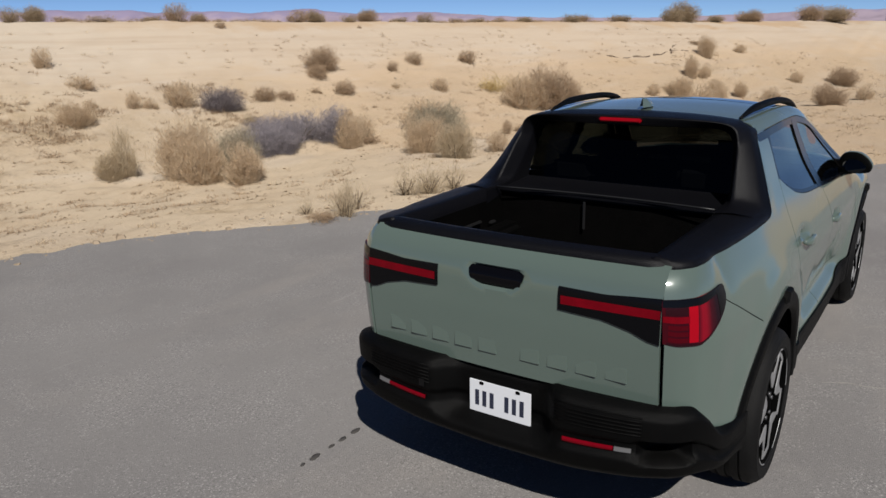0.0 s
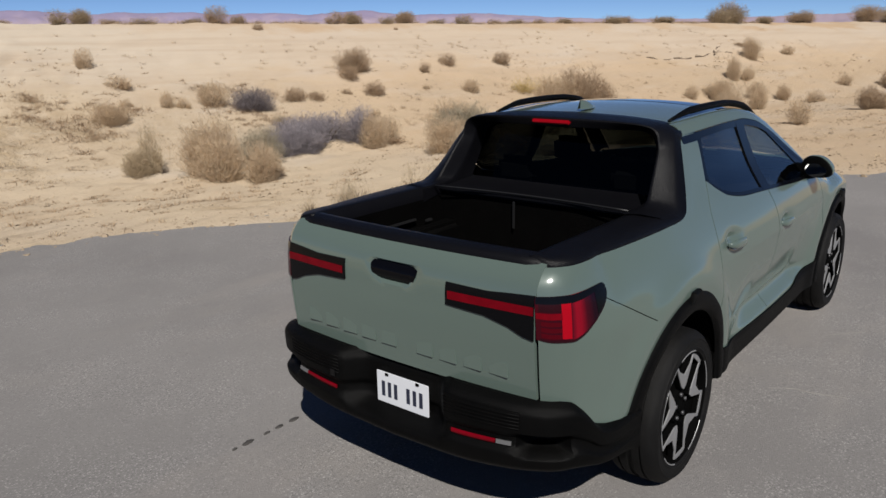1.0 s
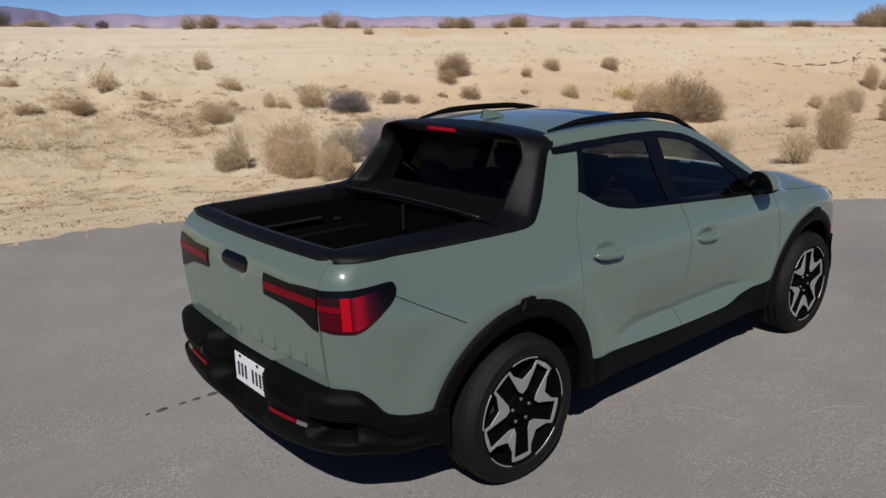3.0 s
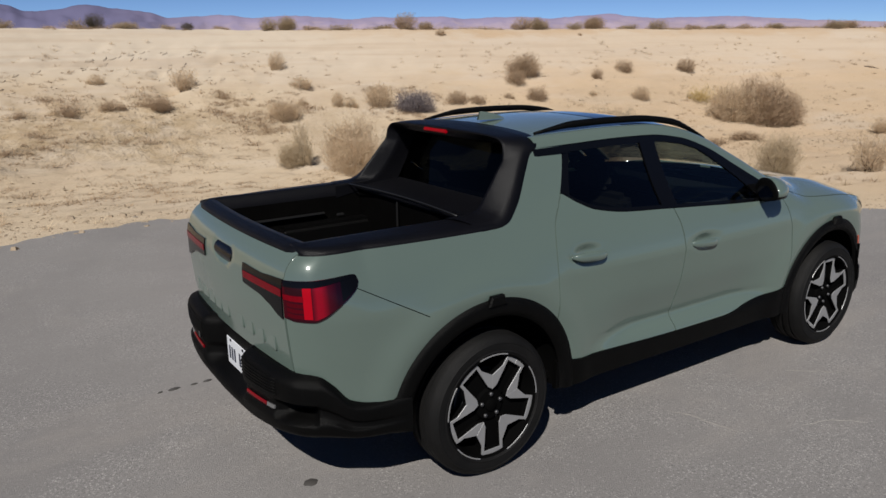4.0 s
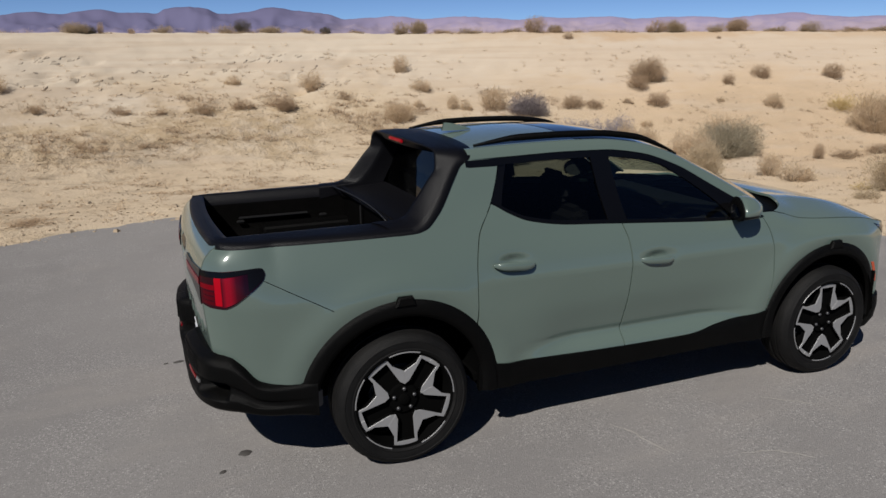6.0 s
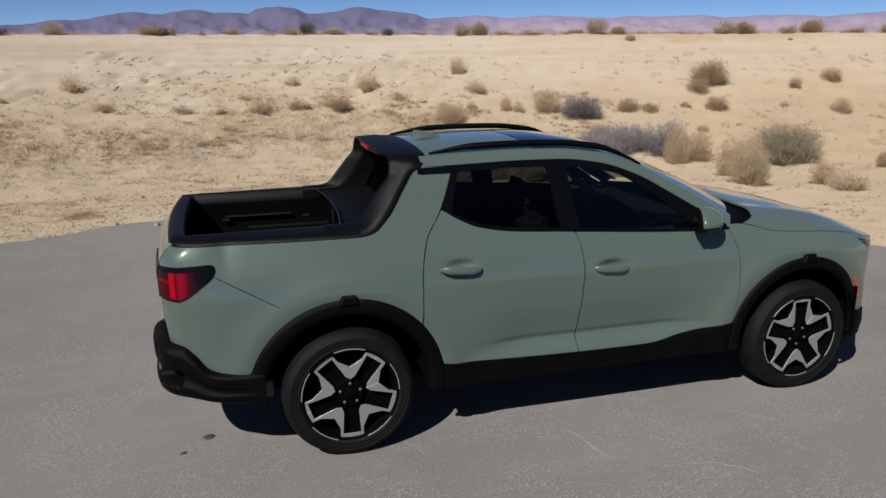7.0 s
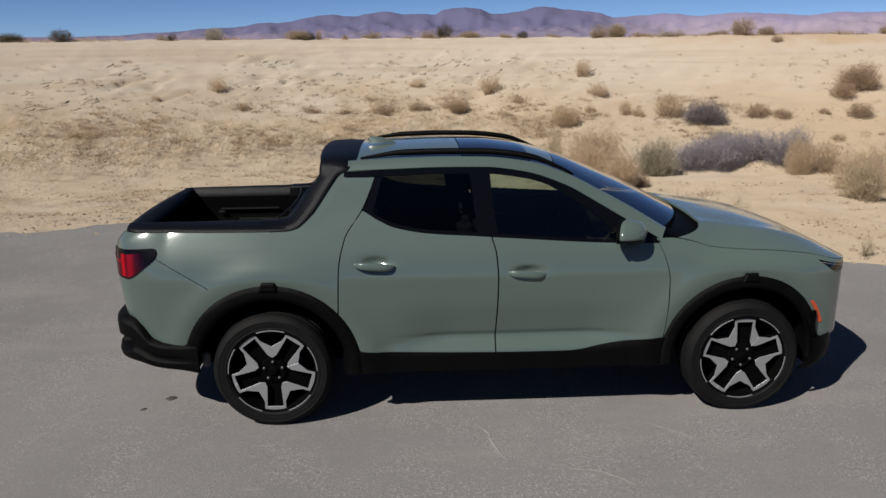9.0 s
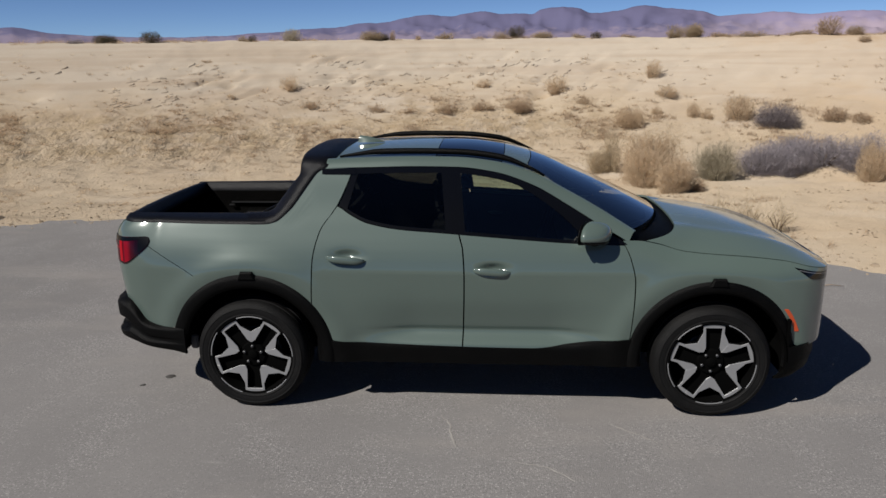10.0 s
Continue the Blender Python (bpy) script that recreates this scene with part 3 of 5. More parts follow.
quarter_left = lambda z: gate_at(0.69, z)
both("rear_quarter_panel", side_grid(quarter_left, door_rear, low_z, lambda x: float(rear_top(x)), 60, 40, warp=lambda u: u ** 1.35), PAINT, 0.016)
rear_doors = both("rear_door", side_grid(door_rear, door_mid, low_z, lambda x: float(belt(x)), 56, 150, gap=0.0045), PAINT, 0.016)
front_doors = both("front_door", side_grid(door_mid, door_front, low_z, lambda x: float(belt(x)), 50, 150, gap=0.0045), PAINT, 0.016)
both("front_wing", side_grid(door_front, lambda z: 3.8649, low_z, lambda x: float(fender_top(x)), 70, 34, warp=lambda u: 1 - (1 - u) ** 1.6), PAINT, 0.016)
both("inner_shell", side_grid(lambda z: -0.93, lambda z: 3.7, lambda x: low_z(x) + 0.015, lambda x: float(rear_top(x)) - 0.03 if x < 0.5 else float(belt(x)) - 0.03 if x < 2.4 else float(fender_top(x)) - 0.03, 90, 14, out=-0.024), SEAM)

# greenhouse lines: top of the side windows, and the edge of the roof
line_1 = [crv(*[(a[0], a[k]) for a in ((0.42, 0.640, 1.592), (0.76, 0.650, 1.60), (1.08, 0.655, 1.607), (1.36, 0.655, 1.603), (1.61, 0.665, 1.572), (1.86, 0.690, 1.49), (2.08, 0.735, 1.37), (2.27, 0.785, 1.258), (2.46, 0.835, 1.15))]) for k in (1, 2)]
line_2 = [crv(*[(a[0], a[k]) for a in ((0.42, 0.545, 1.640), (0.76, 0.560, 1.655), (1.08, 0.57, 1.662), (1.36, 0.57, 1.657), (1.61, 0.578, 1.63), (1.86, 0.60, 1.56), (2.08, 0.645, 1.452), (2.27, 0.69, 1.35), (2.52, 0.745, 1.20))]) for k in (1, 2)]
xs = np.linspace(0.50, 2.46, 60)
P = np.zeros((6, 60, 3))
for j, x in enumerate(xs):
    x2 = x + 0.055 * max(0.0, (x - 1.6) / 0.86)
    a = Vector((x, -float(line_1[0](x)), float(line_1[1](x))))
    b = Vector((x2, -float(line_2[0](x2)), float(line_2[1](x2))))
    for i in range(6):
        t = i / 5
        P[i, j] = a.lerp(b, t) + Vector((0, -0.35, 1)).normalized() * 0.022 * math.sin(math.pi * t)
both("roof_side_and_pillar", P, PAINT, 0.015)


def over(xa, xb, bow, crown, cols=30, rows=26, wide=1.0, lift=0.0):
    """A skin from roof edge to roof edge, bowed forward and crowned in the middle."""
    P = np.zeros((rows + 1, cols + 1, 3))
    for i in range(rows + 1):
        s = i / rows
        x = xa + (xb - xa) * s
        yb, zb = float(line_2[0](x)) - 0.004, float(line_2[1](x))
        for j in range(cols + 1):
            v = (2 * j / cols - 1) * wide
            k = 1 - abs(v) ** 2.3
            P[i, j] = x + (bow[0] + (bow[1] - bow[0]) * s) * k, yb * v, zb + lift + (crown[0] + (crown[1] - crown[0]) * s) * k
    return P


part("roof_panel", sheet(over(0.44, 1.22, (0, 0.0), (0.026, 0.034)), 0.015), PAINT, car)
part("roof_header", sheet(over(1.66, 1.80, (0.02, 0.06), (0.038, 0.034)), 0.015), PAINT, car)
part("sunroof", sheet(over(1.226, 1.655, (0.0, 0.02), (0.036, 0.039), wide=0.97), 0.01), ROOFGLASS, car, "dark glass sunroof")
part("windscreen", sheet(over(1.806, 2.50, (0.06, 0.24), (0.034, 0.02)), 0.0), CLEARGLASS, car, "clear windscreen")


# side windows: panes, and the black frame round them
def top_line(x):
    return float(line_1[1](x)) - 0.012


def glaze(left, right, low, high, cols, rows, out):
    P = side_grid(left, right, low, high, cols, rows, gap=0.0, out=out)
    for row in P:
        for p in row:
            f = min(1.0, max(0.0, (p[2] - 1.2) / 0.4))
            p[1] = p[1] * (1 - f) + f * -(float(line_1[0](p[0])) + out + 0.33 * max(0.0, float(line_1[1](p[0])) - p[2]))
    return P


frame_low = lambda x: float(belt(x)) + 0.002
win_rear_edge = lambda z: 0.655 + 0.30 * (z - 1.36)
post = lambda z: 1.30 - 0.10 * (z - 1.2)
post_2 = lambda z: 1.425 - 0.10 * (z - 1.2)
nose = crv((1.13, 2.24), (1.20, 2.16), (1.30, 2.05), (1.42, 1.88), (1.50, 1.74), (1.58, 1.60))
tip = crv((1.13, 2.46), (1.20, 2.37), (1.30, 2.20), (1.40, 2.03), (1.50, 1.85), (1.58, 1.62))
both("window_pillar_trim", glaze(lambda z: float(door_rear(z)) + 0.004, win_rear_edge, frame_low, top_line, 6, 16, 0.0), GLOSS, 0.012, "gloss black window trim")
both("centre_pillar_trim", glaze(post, post_2, frame_low, top_line, 6, 16, 0.003), GLOSS, 0.012, "gloss black pillar trim")
both("mirror_corner_trim", glaze(nose, tip, frame_low, lambda x: max(top_line(x), float(belt(x)) + 0.012), 8, 14, 0.0), GLOSS, 0.012, "gloss black corner trim")
both("window_header_trim", glaze(lambda z: 0.66, lambda z: 2.30, lambda x: top_line(x) - 0.028, lambda x: top_line(x) + 0.008, 60, 2, 0.002), GLOSS, 0.012, "gloss black upper window trim")
both("window_sill_trim", glaze(lambda z: 0.62, lambda z: 2.38, lambda x: float(belt(x)) + 0.001, lambda x: float(belt(x)) + 0.02, 60, 2, 0.002), GLOSS, 0.012, "gloss black lower window trim")
both("sail_top_trim", glaze(lambda z: 0.474, lambda z: 0.70, lambda x: top_line(x) - 0.030, lambda x: top_line(x) + 0.008, 12, 3, 0.007), GLOSS, 0.014, "gloss black strip over the cab corner")
for ob in both("rear_door_window", glaze(win_rear_edge, post, frame_low, top_line, 20, 12, -0.006), DARKGLASS, 0.0, "dark tinted side window"):
    ob.visible_shadow = False
for ob in both("front_door_window", glaze(post_2, nose, frame_low, lambda x: max(top_line(x), float(belt(x)) + 0.01), 26, 14, -0.006), GLASS, 0.0, "tinted side window"):
    ob.visible_shadow = False

# bonnet, cowl and nose
hood_mid = crv((2.60, 1.205), (2.9, 1.195), (3.15, 1.165), (3.4, 1.115), (3.58, 1.06), (3.72, 1.0), (3.81, 0.94), (3.87, 0.905))
P = np.zeros((41, 41, 3))
for i in range(41):
    for j in range(41):
        v = 2 * j / 40 - 1
        x0 = 2.57 + 1.285 * i / 40
        ze = fender_top(x0) + 0.003
        y = (skin_y(x0, fender_top(x0)) - 0.004) * v
        x = x0 + 0.22 * (1 - i / 40) ** 1.5 * (1 - abs(v) ** 7) + 0.03 * (1 - i / 40) * (1 - v * v) + 0.012 * (1 - v * v)
        k = abs(v) ** 2.6
        zz = hood_mid(x) * (1 - k) + ze * k
        zz += 0.010 * math.exp(-(((abs(v) - 0.66) / 0.10) ** 2)) * min(1, max(0, (3.75 - x) / 0.4))
        P[i, j] = x, y, zz
part("bonnet", sheet(P, 0.015), PAINT, car)
P = np.zeros((8, 33, 3))
for i in range(8):
    for j in range(33):
        v = 2 * j / 32 - 1
        s = i / 7
        base, lip = 2.45 + 0.24 * (1 - abs(v) ** 2.3), 2.60 + 0.25 * (1 - abs(v) ** 7)
        k = abs(v) ** 2.6
        high, low = 1.178 + 0.03 * (1 - k), hood_mid(lip) * (1 - k) + 1.148 * k - 0.022
        P[i, j] = base + (lip - base) * s, 0.775 * v, high + (low - high) * s - 0.014 * math.sin(math.pi * s)
part("cowl", sheet(P, 0.012), PLASTIC, car, "black plastic windscreen cowl")
for s in (1, -1):
    part("wiper", tube([(2.585 + 0.165 * math.sin(math.pi * k / 12), s * (0.60 - 0.55 * k / 6) - 0.02, 1.186 + 0.020 * k / 6) for k in range(7)], 0.009, 6), SEAM, car, "black wiper arm")
grille = np.array([[(3.876 - 0.10 * (abs(v) ** 3) - 0.03 * abs(s - 0.5), 0.62 * v, 0.50 + 0.42 * s) for v in np.linspace(-1, 1, 21)] for s in np.linspace(0, 1, 9)])
part("grille", sheet(grille, 0.02), GLOSS, car, "black patterned grille")
head = side_grid(lambda z: 3.50, lambda z: 3.80, lambda x: float(fender_top(x)) - 0.075 + 0.05 * max(0, (3.62 - x) / 0.12), lambda x: float(fender_top(x)) - 0.022, 16, 5, out=0.004)
for ob in both("headlamp", head, GLOSS, 0.012, "slim dark headlamp"):
    pass
both("headlamp_strip", side_grid(lambda z: 3.53, lambda z: 3.78, lambda x: float(fender_top(x)) - 0.038, lambda x: float(fender_top(x)) - 0.030, 12, 2, out=0.007), CLEAR, 0.004, "clear lamp strip")
both("side_marker", side_grid(lambda z: 3.018 + math.sqrt(0.2927 - (z - 0.385) ** 2), lambda z: 3.052 + math.sqrt(0.2927 - (z - 0.385) ** 2), lambda x: 0.57, lambda x: 0.73, 4, 8, out=0.004), AMBER, 0.01, "orange side marker lamp")
lower = np.array([[(3.49 + 0.36 * math.sin(a), 0.885 * math.cos(a) * -1, z) for a in np.linspace(0.0, math.pi, 41)] for z in (0.26, 0.31, 0.39, 0.475)])
for row, k in zip(lower, (-0.08, -0.02, 0.0, -0.01)):
    for p in row:
        p[0] += k
part("front_bumper_skirt", sheet(lower, 0.02), PLASTIC, car, "black plastic lower front bumper")


# wheel-arch cladding with its square block on top, and the sill
def arch(wx, r, a0, a1, inner, name):
    P = np.zeros((7, 49, 3))
    for j in range(49):
        a = a0 + (a1 - a0) * j / 48
        for i in range(7):
            t = i / 6
            rr = inner + (r - inner) * t
            x, z = wx + rr * math.cos(a), 0.385 + rr * math.sin(a)
            y = skin_y(x, max(z, 0.5)) + 0.020 * math.sin(math.pi * min(1, 0.25 + 0.75 * t)) + (0.008 if 0 < i < 6 else -0.004)
            P[i, j] = x, -y, z
    both(name, P, PLASTIC, 0.02, "black plastic wheel-arch cladding", inside=(wx, 0, 0.4))
    for s in (-1, 1):
        yy = skin_y(wx, 0.385 + r) + 0.028
        zz = 0.385 + r
        block = slab([(wx - 0.050, zz - 0.035), (wx + 0.066, zz - 0.035), (wx + 0.046, zz + 0.018), (wx - 0.030, zz + 0.018)], s * (yy - 0.05), s * yy, 0.008)
        part("arch_block", block, PLASTIC, car, "square black block on the wheel arch")


arch(0.0, 0.560, radians(-5), radians(166), 0.462, "rear_arch_cladding")
arch(3.004, 0.541, radians(-6), radians(185), 0.456, "front_arch_cladding")
both("sill_cladding", side_grid(lambda z: 0.44, lambda z: 2.56, lambda x: 0.335, lambda x: float(sill(x)) + 0.006, 60, 8, out=0.012), PLASTIC, 0.03, "black plastic sill cladding")
for wx in (0.0, 3.004):
    for s in (-1, 1):
        prof = np.array([[(wx + 0.475 * math.cos(a), s * y, 0.385 + 0.475 * math.sin(a)) for a in np.linspace(0.0, math.pi, 31)] for y in (0.50, 0.7, 0.9)])
        part("wheel_well_liner", sheet(prof), SEAM, car, "dark wheel-well liner")
        part("wheel_well_wall", box(0.98, 0.02, 0.56, (wx, s * 0.5, 0.60), 0), SEAM, car)
for x, low in ((0.487, 0.33), (-0.475, 0.42), (3.004 - 0.480, 0.33), (3.004 + 0.478, 0.29)):
    for s in (-1, 1):
        part("wheel_well_end", box(0.02, 0.38, 0.66 - low, (x, s * 0.69, (0.66 + low) / 2), 0), SEAM, car, "dark end wall of the wheel well")
tray = np.array([[(3.46 + (3.47 + 0.33 * math.sin(a) - 3.46) * t, -0.86 * math.cos(a), 0.29) for a in np.linspace(0.0, math.pi, 25)] for t in np.linspace(0, 1, 4)])
part("front_undertray", sheet(tray, 0.01, (3.6, 0, 0.6)), SEAM, car, "dark panel under the front bumper")
part("underbody", box(4.4, 1.0, 0.14, (1.5, 0, 0.33), 0.03), SEAM, car, "dark underbody")
part("floor_pan", box(2.1, 1.70, 0.10, (1.5, 0, 0.38), 0.03), SEAM, car)

for s in (-1, 1):
    part("splash_bracket", box(0.05, 0.03, 0.10, (-0.44, s * 0.80, 0.42), 0.008), DARKMETAL, car, "grey bracket behind the wheel")

# ---- tailgate, lamps and rear bumper ----
P = np.array([[(gate_at(y, z), y, z) for y in np.linspace(-0.688, 0.688, 41)] for z in np.linspace(0.713, 1.262, 28)])
for row in P:
    for p in row:
        # pocket for the handle, and a soft fold under the top edge
        p[0] += 0.035 * max(0.0, 1 - (abs(p[1]) / (0.098 + 0.037 * min(1.0, max(0.0, (p[2] - 1.09) / 0.09)))) ** 6) * max(0.0, 1 - (abs(p[2] - 1.133) / 0.042) ** 6)
tailgate = part("tailgate", sheet(P, 0.03), PAINT, car)
bar = np.array([[(gate_at(y, z) + 0.018 - 0.020 * math.sin(math.pi * t), y, z) for y in np.linspace(-0.101 - 0.037 * t ** 0.7, 0.101 + 0.037 * t ** 0.7, 13)] for t, z in zip(np.linspace(0, 1, 7), np.linspace(1.087, 1.179, 7))])
part("tailgate_handle", sheet(bar, 0.012), LAMPBLACK, tailgate, "gloss black tailgate handle")
# raised maker's lettering, drawn as plain raised bars
for k in range(9):
    y = 0.53 - 0.122 * k - (0.08 if k > 4 else 0)
    part("raised_bar", box(0.008, 0.088, 0.064, (gate_at(y, 0.822) + 0.0010, y, 0.822), 0.002), PAINT, tailgate)

lamp_low = crv((0, 0.985), (0.10, 0.974), (0.30, 0.972), (0.42, 0.983), (0.65, 1.030), (0.88, 1.082), (0.97, 1.110), (1.0, 1.130))
lamp_high = crv((0, 1.152), (0.5, 1.158), (0.9, 1.164), (0.97, 1.160), (1.0, 1.140))
for s in (-1, 1):
    # lamp cluster on the body side: rounded at its tip and its lower corner
    def lens(u0, u1, v0, v1, cols, rows, out):
        L = np.zeros((rows + 1, cols + 1, 3))
        for i in range(rows + 1):
            for j in range(cols + 1):
                u, v = u0 + (u1 - u0) * j / cols, v0 + (v1 - v0) * i / rows
                lo, hi = lamp_low(u), lamp_high(u)
                z = lo + (hi - lo) * v
                x = gate_at(0.69, z) - 0.003
                x += (-0.672 - x) * u
                L[i, j] = x, s * (skin_y(x, z) + out), z
        return L

    lamp = part("tail_lamp", sheet(lens(0, 1, 0, 1, 44, 16, 0.006), 0.014), LENS, car, "red tail lamp lens, painted reflector glow, dark tip")
    part("lamp_brow", sheet(lens(0, 0.985, 0.84, 1.0, 30, 3, 0.0085), 0.004), LAMPBLACK, lamp, "black upper edge of the lamp")
    part("lamp_bar", sheet(lens(0.0, 0.20, 0.50, 0.64, 8, 4, 0.0080), 0.003), RED, lamp, "bright red lamp bar")
    part("light_column", sheet(lens(0.195, 0.295, 0.08, 0.85, 6, 12, 0.0078), 0.003), BRIGHTRED, lamp, "bright red upright light column")
    part("smoked_panel", sheet(lens(0.02, 0.20, 0.67, 0.84, 8, 4, 0.0076), 0.003), DARKRED, lamp, "smoked dark red upper panel")
    for row in range(3):
        part("lamp_grid", sheet(lens(0.03, 0.19, 0.08 + 0.135 * row, 0.18 + 0.135 * row, 8, 3, 0.0076), 0.003), MIDRED, lamp, "red lamp grid panel")
    part("smoked_tip", sheet(lens(0.72, 0.985, 0.10, 0.84, 14, 8, 0.0072), 0.003), LAMPBLACK, lamp, "smoked black lamp tip")
    part("lower_rim", sheet(lens(0.02, 0.70, 0.0, 0.05, 24, 2, 0.0075), 0.003), DARKRED, lamp, "dark lower rim")
    # its arm on the tailgate
    top = lambda y: float(np.interp(abs(y), (0.29, 0.48, 0.58, 0.688), (1.147, 1.142, 1.150, 1.156)))
    bot = lambda y: float(np.interp(abs(y), (0.29, 0.47, 0.58, 0.64, 0.688), (1.052, 1.040, 1.012, 0.985, 0.975)))
    P = np.array([[(gate_at(y, bot(y) + (top(y) - bot(y)) * t) - 0.007, y, bot(y) + (top(y) - bot(y)) * t) for y in np.linspace(0.288 * s, 0.687 * s, 19)] for t in np.linspace(0, 1, 9)])
    arm = part("tail_lamp_arm", sheet(P, 0.014), LAMPBLACK, tailgate, "gloss black tail lamp arm")
    P = np.array([[(gate_at(y, z) - 0.0095, y, z) for y in np.linspace(0.30 * s, 0.686 * s, 19)] for z in np.linspace(1.078, 1.112, 4)])
    part("lamp_bar", sheet(P, 0.004), RED, arm, "bright red lamp bar")
    # thin panel line between lamp and wheel arch
    line = [(x, 0, 1.10 - (x + 0.68) * 0.55) for x in np.linspace(-0.68, -0.36, 12)]
    part("panel_line", tube([(x, s * (skin_y(x, z) - 0.0003), z) for x, _, z in line], 0.0022, 5), SEAM, car)

plan = [crv(*[(a[0], a[k]) for a in ((0, -0.46, 0.918), (1, -0.70, 0.895), (2, -0.862, 0.845), (3, -0.978, 0.755), (4, -1.030, 0.575), (5, -1.048, 0.335), (6, -1.052, 0.0))]) for k in (1, 2)]
top_z = crv((0, 0.55), (0.8, 0.562), (1.25, 0.585), (1.75, 0.67), (2.2, 0.715), (3, 0.723), (6, 0.723))
bot_z = crv((0, 0.375), (1, 0.385), (2, 0.40), (3, 0.405), (4, 0.385), (5, 0.36), (6, 0.35))
prof = crv((0, -0.12), (0.08, -0.03), (0.18, 0.0), (0.34, 0.006), (0.40, -0.012), (0.52, -0.016), (0.58, 0.0), (0.86, 0.004), (0.95, -0.012), (1.0, -0.055))


def bumper_point(q, v, out=0.0):
    """A point of the bumper's skin: q from 0 at the right arch over 6 in the middle to 12 at the left one, v from bottom to top."""
    s, qq = (-1, q) if q <= 6 else (1, 12 - q)
    x, y = plan[0](qq), plan[1](qq) * s
    tx, ty = plan[0](min(6, qq + 0.01)) - plan[0](max(0, qq - 0.01)), plan[1](min(6, qq + 0.01)) - plan[1](max(0, qq - 0.01))
    l = math.hypot(tx, ty) + 1e-9
    o = prof(v) * min(1.0, qq / 1.4) + out
    o -= 0.105 * math.exp(-(((qq - 2.95) / 0.66) ** 8)) * math.exp(-(((v - 0.45) / 0.13) ** 8))
    # the cut-out for the number plate, open at the top
    o -= 0.092 * math.exp(-((abs(y + 0.007) / 0.27) ** 10)) / (1 + math.exp(-(v - 0.30) / 0.025))
    z = bot_z(qq) + (top_z(qq) - bot_z(qq)) * v
    return x - abs(ty) / l * o, y + s * abs(tx) / l * o, z


P = np.array([[bumper_point(12 * j / 120, i / 36) for j in range(121)] for i in range(37)])
bumper = part("rear_bumper", sheet(P, 0.02, (0, 0, 0.5)), PLASTIC, car, "black plastic rear bumper with corner steps")
P = np.array([[(lambda a: (a[0] + (gate_at(a[1], 0.713) + 0.02 - a[0]) * t, a[1], 0.722 - 0.004 * t))(bumper_point(q, 1.0)) for q in np.linspace(2.75, 9.25, 41)] for t in np.linspace(0, 1, 4)])
part("bumper_top_tread", sheet(P, 0.012, (0, 0, 0.3)), PLASTIC, bumper, "ribbed black tread on the bumper")
for k in range(6):
    for q0, q1 in ((3.6, 5.1), (6.9, 8.4)):
        rib = []
        for q in np.linspace(q0, q1, 7):
            a = bumper_point(q, 0.90 - 0.045 * k, 0.001)
            rib.append(a)
        part("tread_rib", tube(rib, 0.0035, 5), PLASTIC, bumper)
for s in (-1, 1):
    side = lambda q: q if s < 0 else 12 - q
    part("reflector", sheet([[bumper_point(side(q), v, 0.006 + 0.004 * math.sin(math.pi * t)) for q in np.linspace(4.12, 4.98, 11)] for t, v in zip(np.linspace(0, 1, 5), np.linspace(0.425, 0.48, 5))], 0.01, (0, 0, 0.5)), RED, bumper, "red bumper reflector")
    part("reverse_lamp", sheet([[bumper_point(side(q), v, 0.006) for q in np.linspace(3.78, 4.10, 7)] for v in np.linspace(0.425, 0.475, 3)], 0.01, (0, 0, 0.5)), CLEAR, bumper, "clear reversing lamp")
    part("step_tread", sheet([[bumper_point(side(q), 0.325, -0.075 + 0.075 * t) for q in np.linspace(2.5, 3.5, 9)] for t in np.linspace(0, 1, 3)], 0.008, (0, 0, 0.3)), PLASTIC, bumper, "ribbed black corner step")
part("tow_socket", box(0.03, 0.045, 0.05, (-1.040, 0.345, 0.60), 0.008), GLOSS, bumper, "black tow-bar socket")
plate = part("number_plate", box(0.006, 0.305, 0.152, (-0.964, -0.007, 0.561), 0.002), WHITE, car, "white number plate with dark marks")
marks = [0.112, 0.075, 0.038, -0.036, -0.073, -0.110]
for y in marks:
    part("plate_mark", box(0.003, 0.019, 0.072, (-0.9675, y - 0.007, 0.556), 0), INK, plate)
for y in (0.09, -0.09):
    part("plate_bolt", box(0.006, 0.022, 0.016, (-0.9675, y - 0.007, 0.627), 0.003), SEAM, plate)

# ---- load bed ----
inner_y, bed_front = 0.605, 0.10
outer = lambda x: skin_y(x, 1.25) - 0.002
P = np.zeros((7, 40, 3))
for j, x in enumerate(np.linspace(-0.882, 0.11, 40)):
    yo = outer(x)
    for i, (t, z) in enumerate(((0, 1.236), (0.0, 1.252), (0.06, 1.268), (0.4, 1.278), (0.8, 1.287), (1.0, 1.282), (1.0, 1.20))):
        P[i, j] = x, -(yo + 0.003 + (inner_y - yo) * t), z
P = np.concatenate([P[:, :1] * (1, 1, 0) + (0.002, 0, 1.225), P], 1)
both("bed_rail_cap", P, CAP, 0.0, "black plastic bed rail cap")
P = np.array([[(-0.918 + 0.036 * (y / 0.7) ** 2 + dx + 0.03 * max(0, abs(y) / 0.1 - 6) ** 2, y, z - 0.012 * max(0, abs(y) / 0.1 - 6) ** 2) for y in np.linspace(-0.70, 0.70, 31)] for dx, z in ((-0.014, 1.245), (-0.012, 1.262), (0.0, 1.276), (0.04, 1.288), (0.075, 1.282), (0.078, 1.2))])
P = np.concatenate([P[:, :1] * (1, 1, 0) + (0, 0, 1.225), P, P[:, -1:] * (1, 1, 0) + (0, 0, 1.225)], 1)
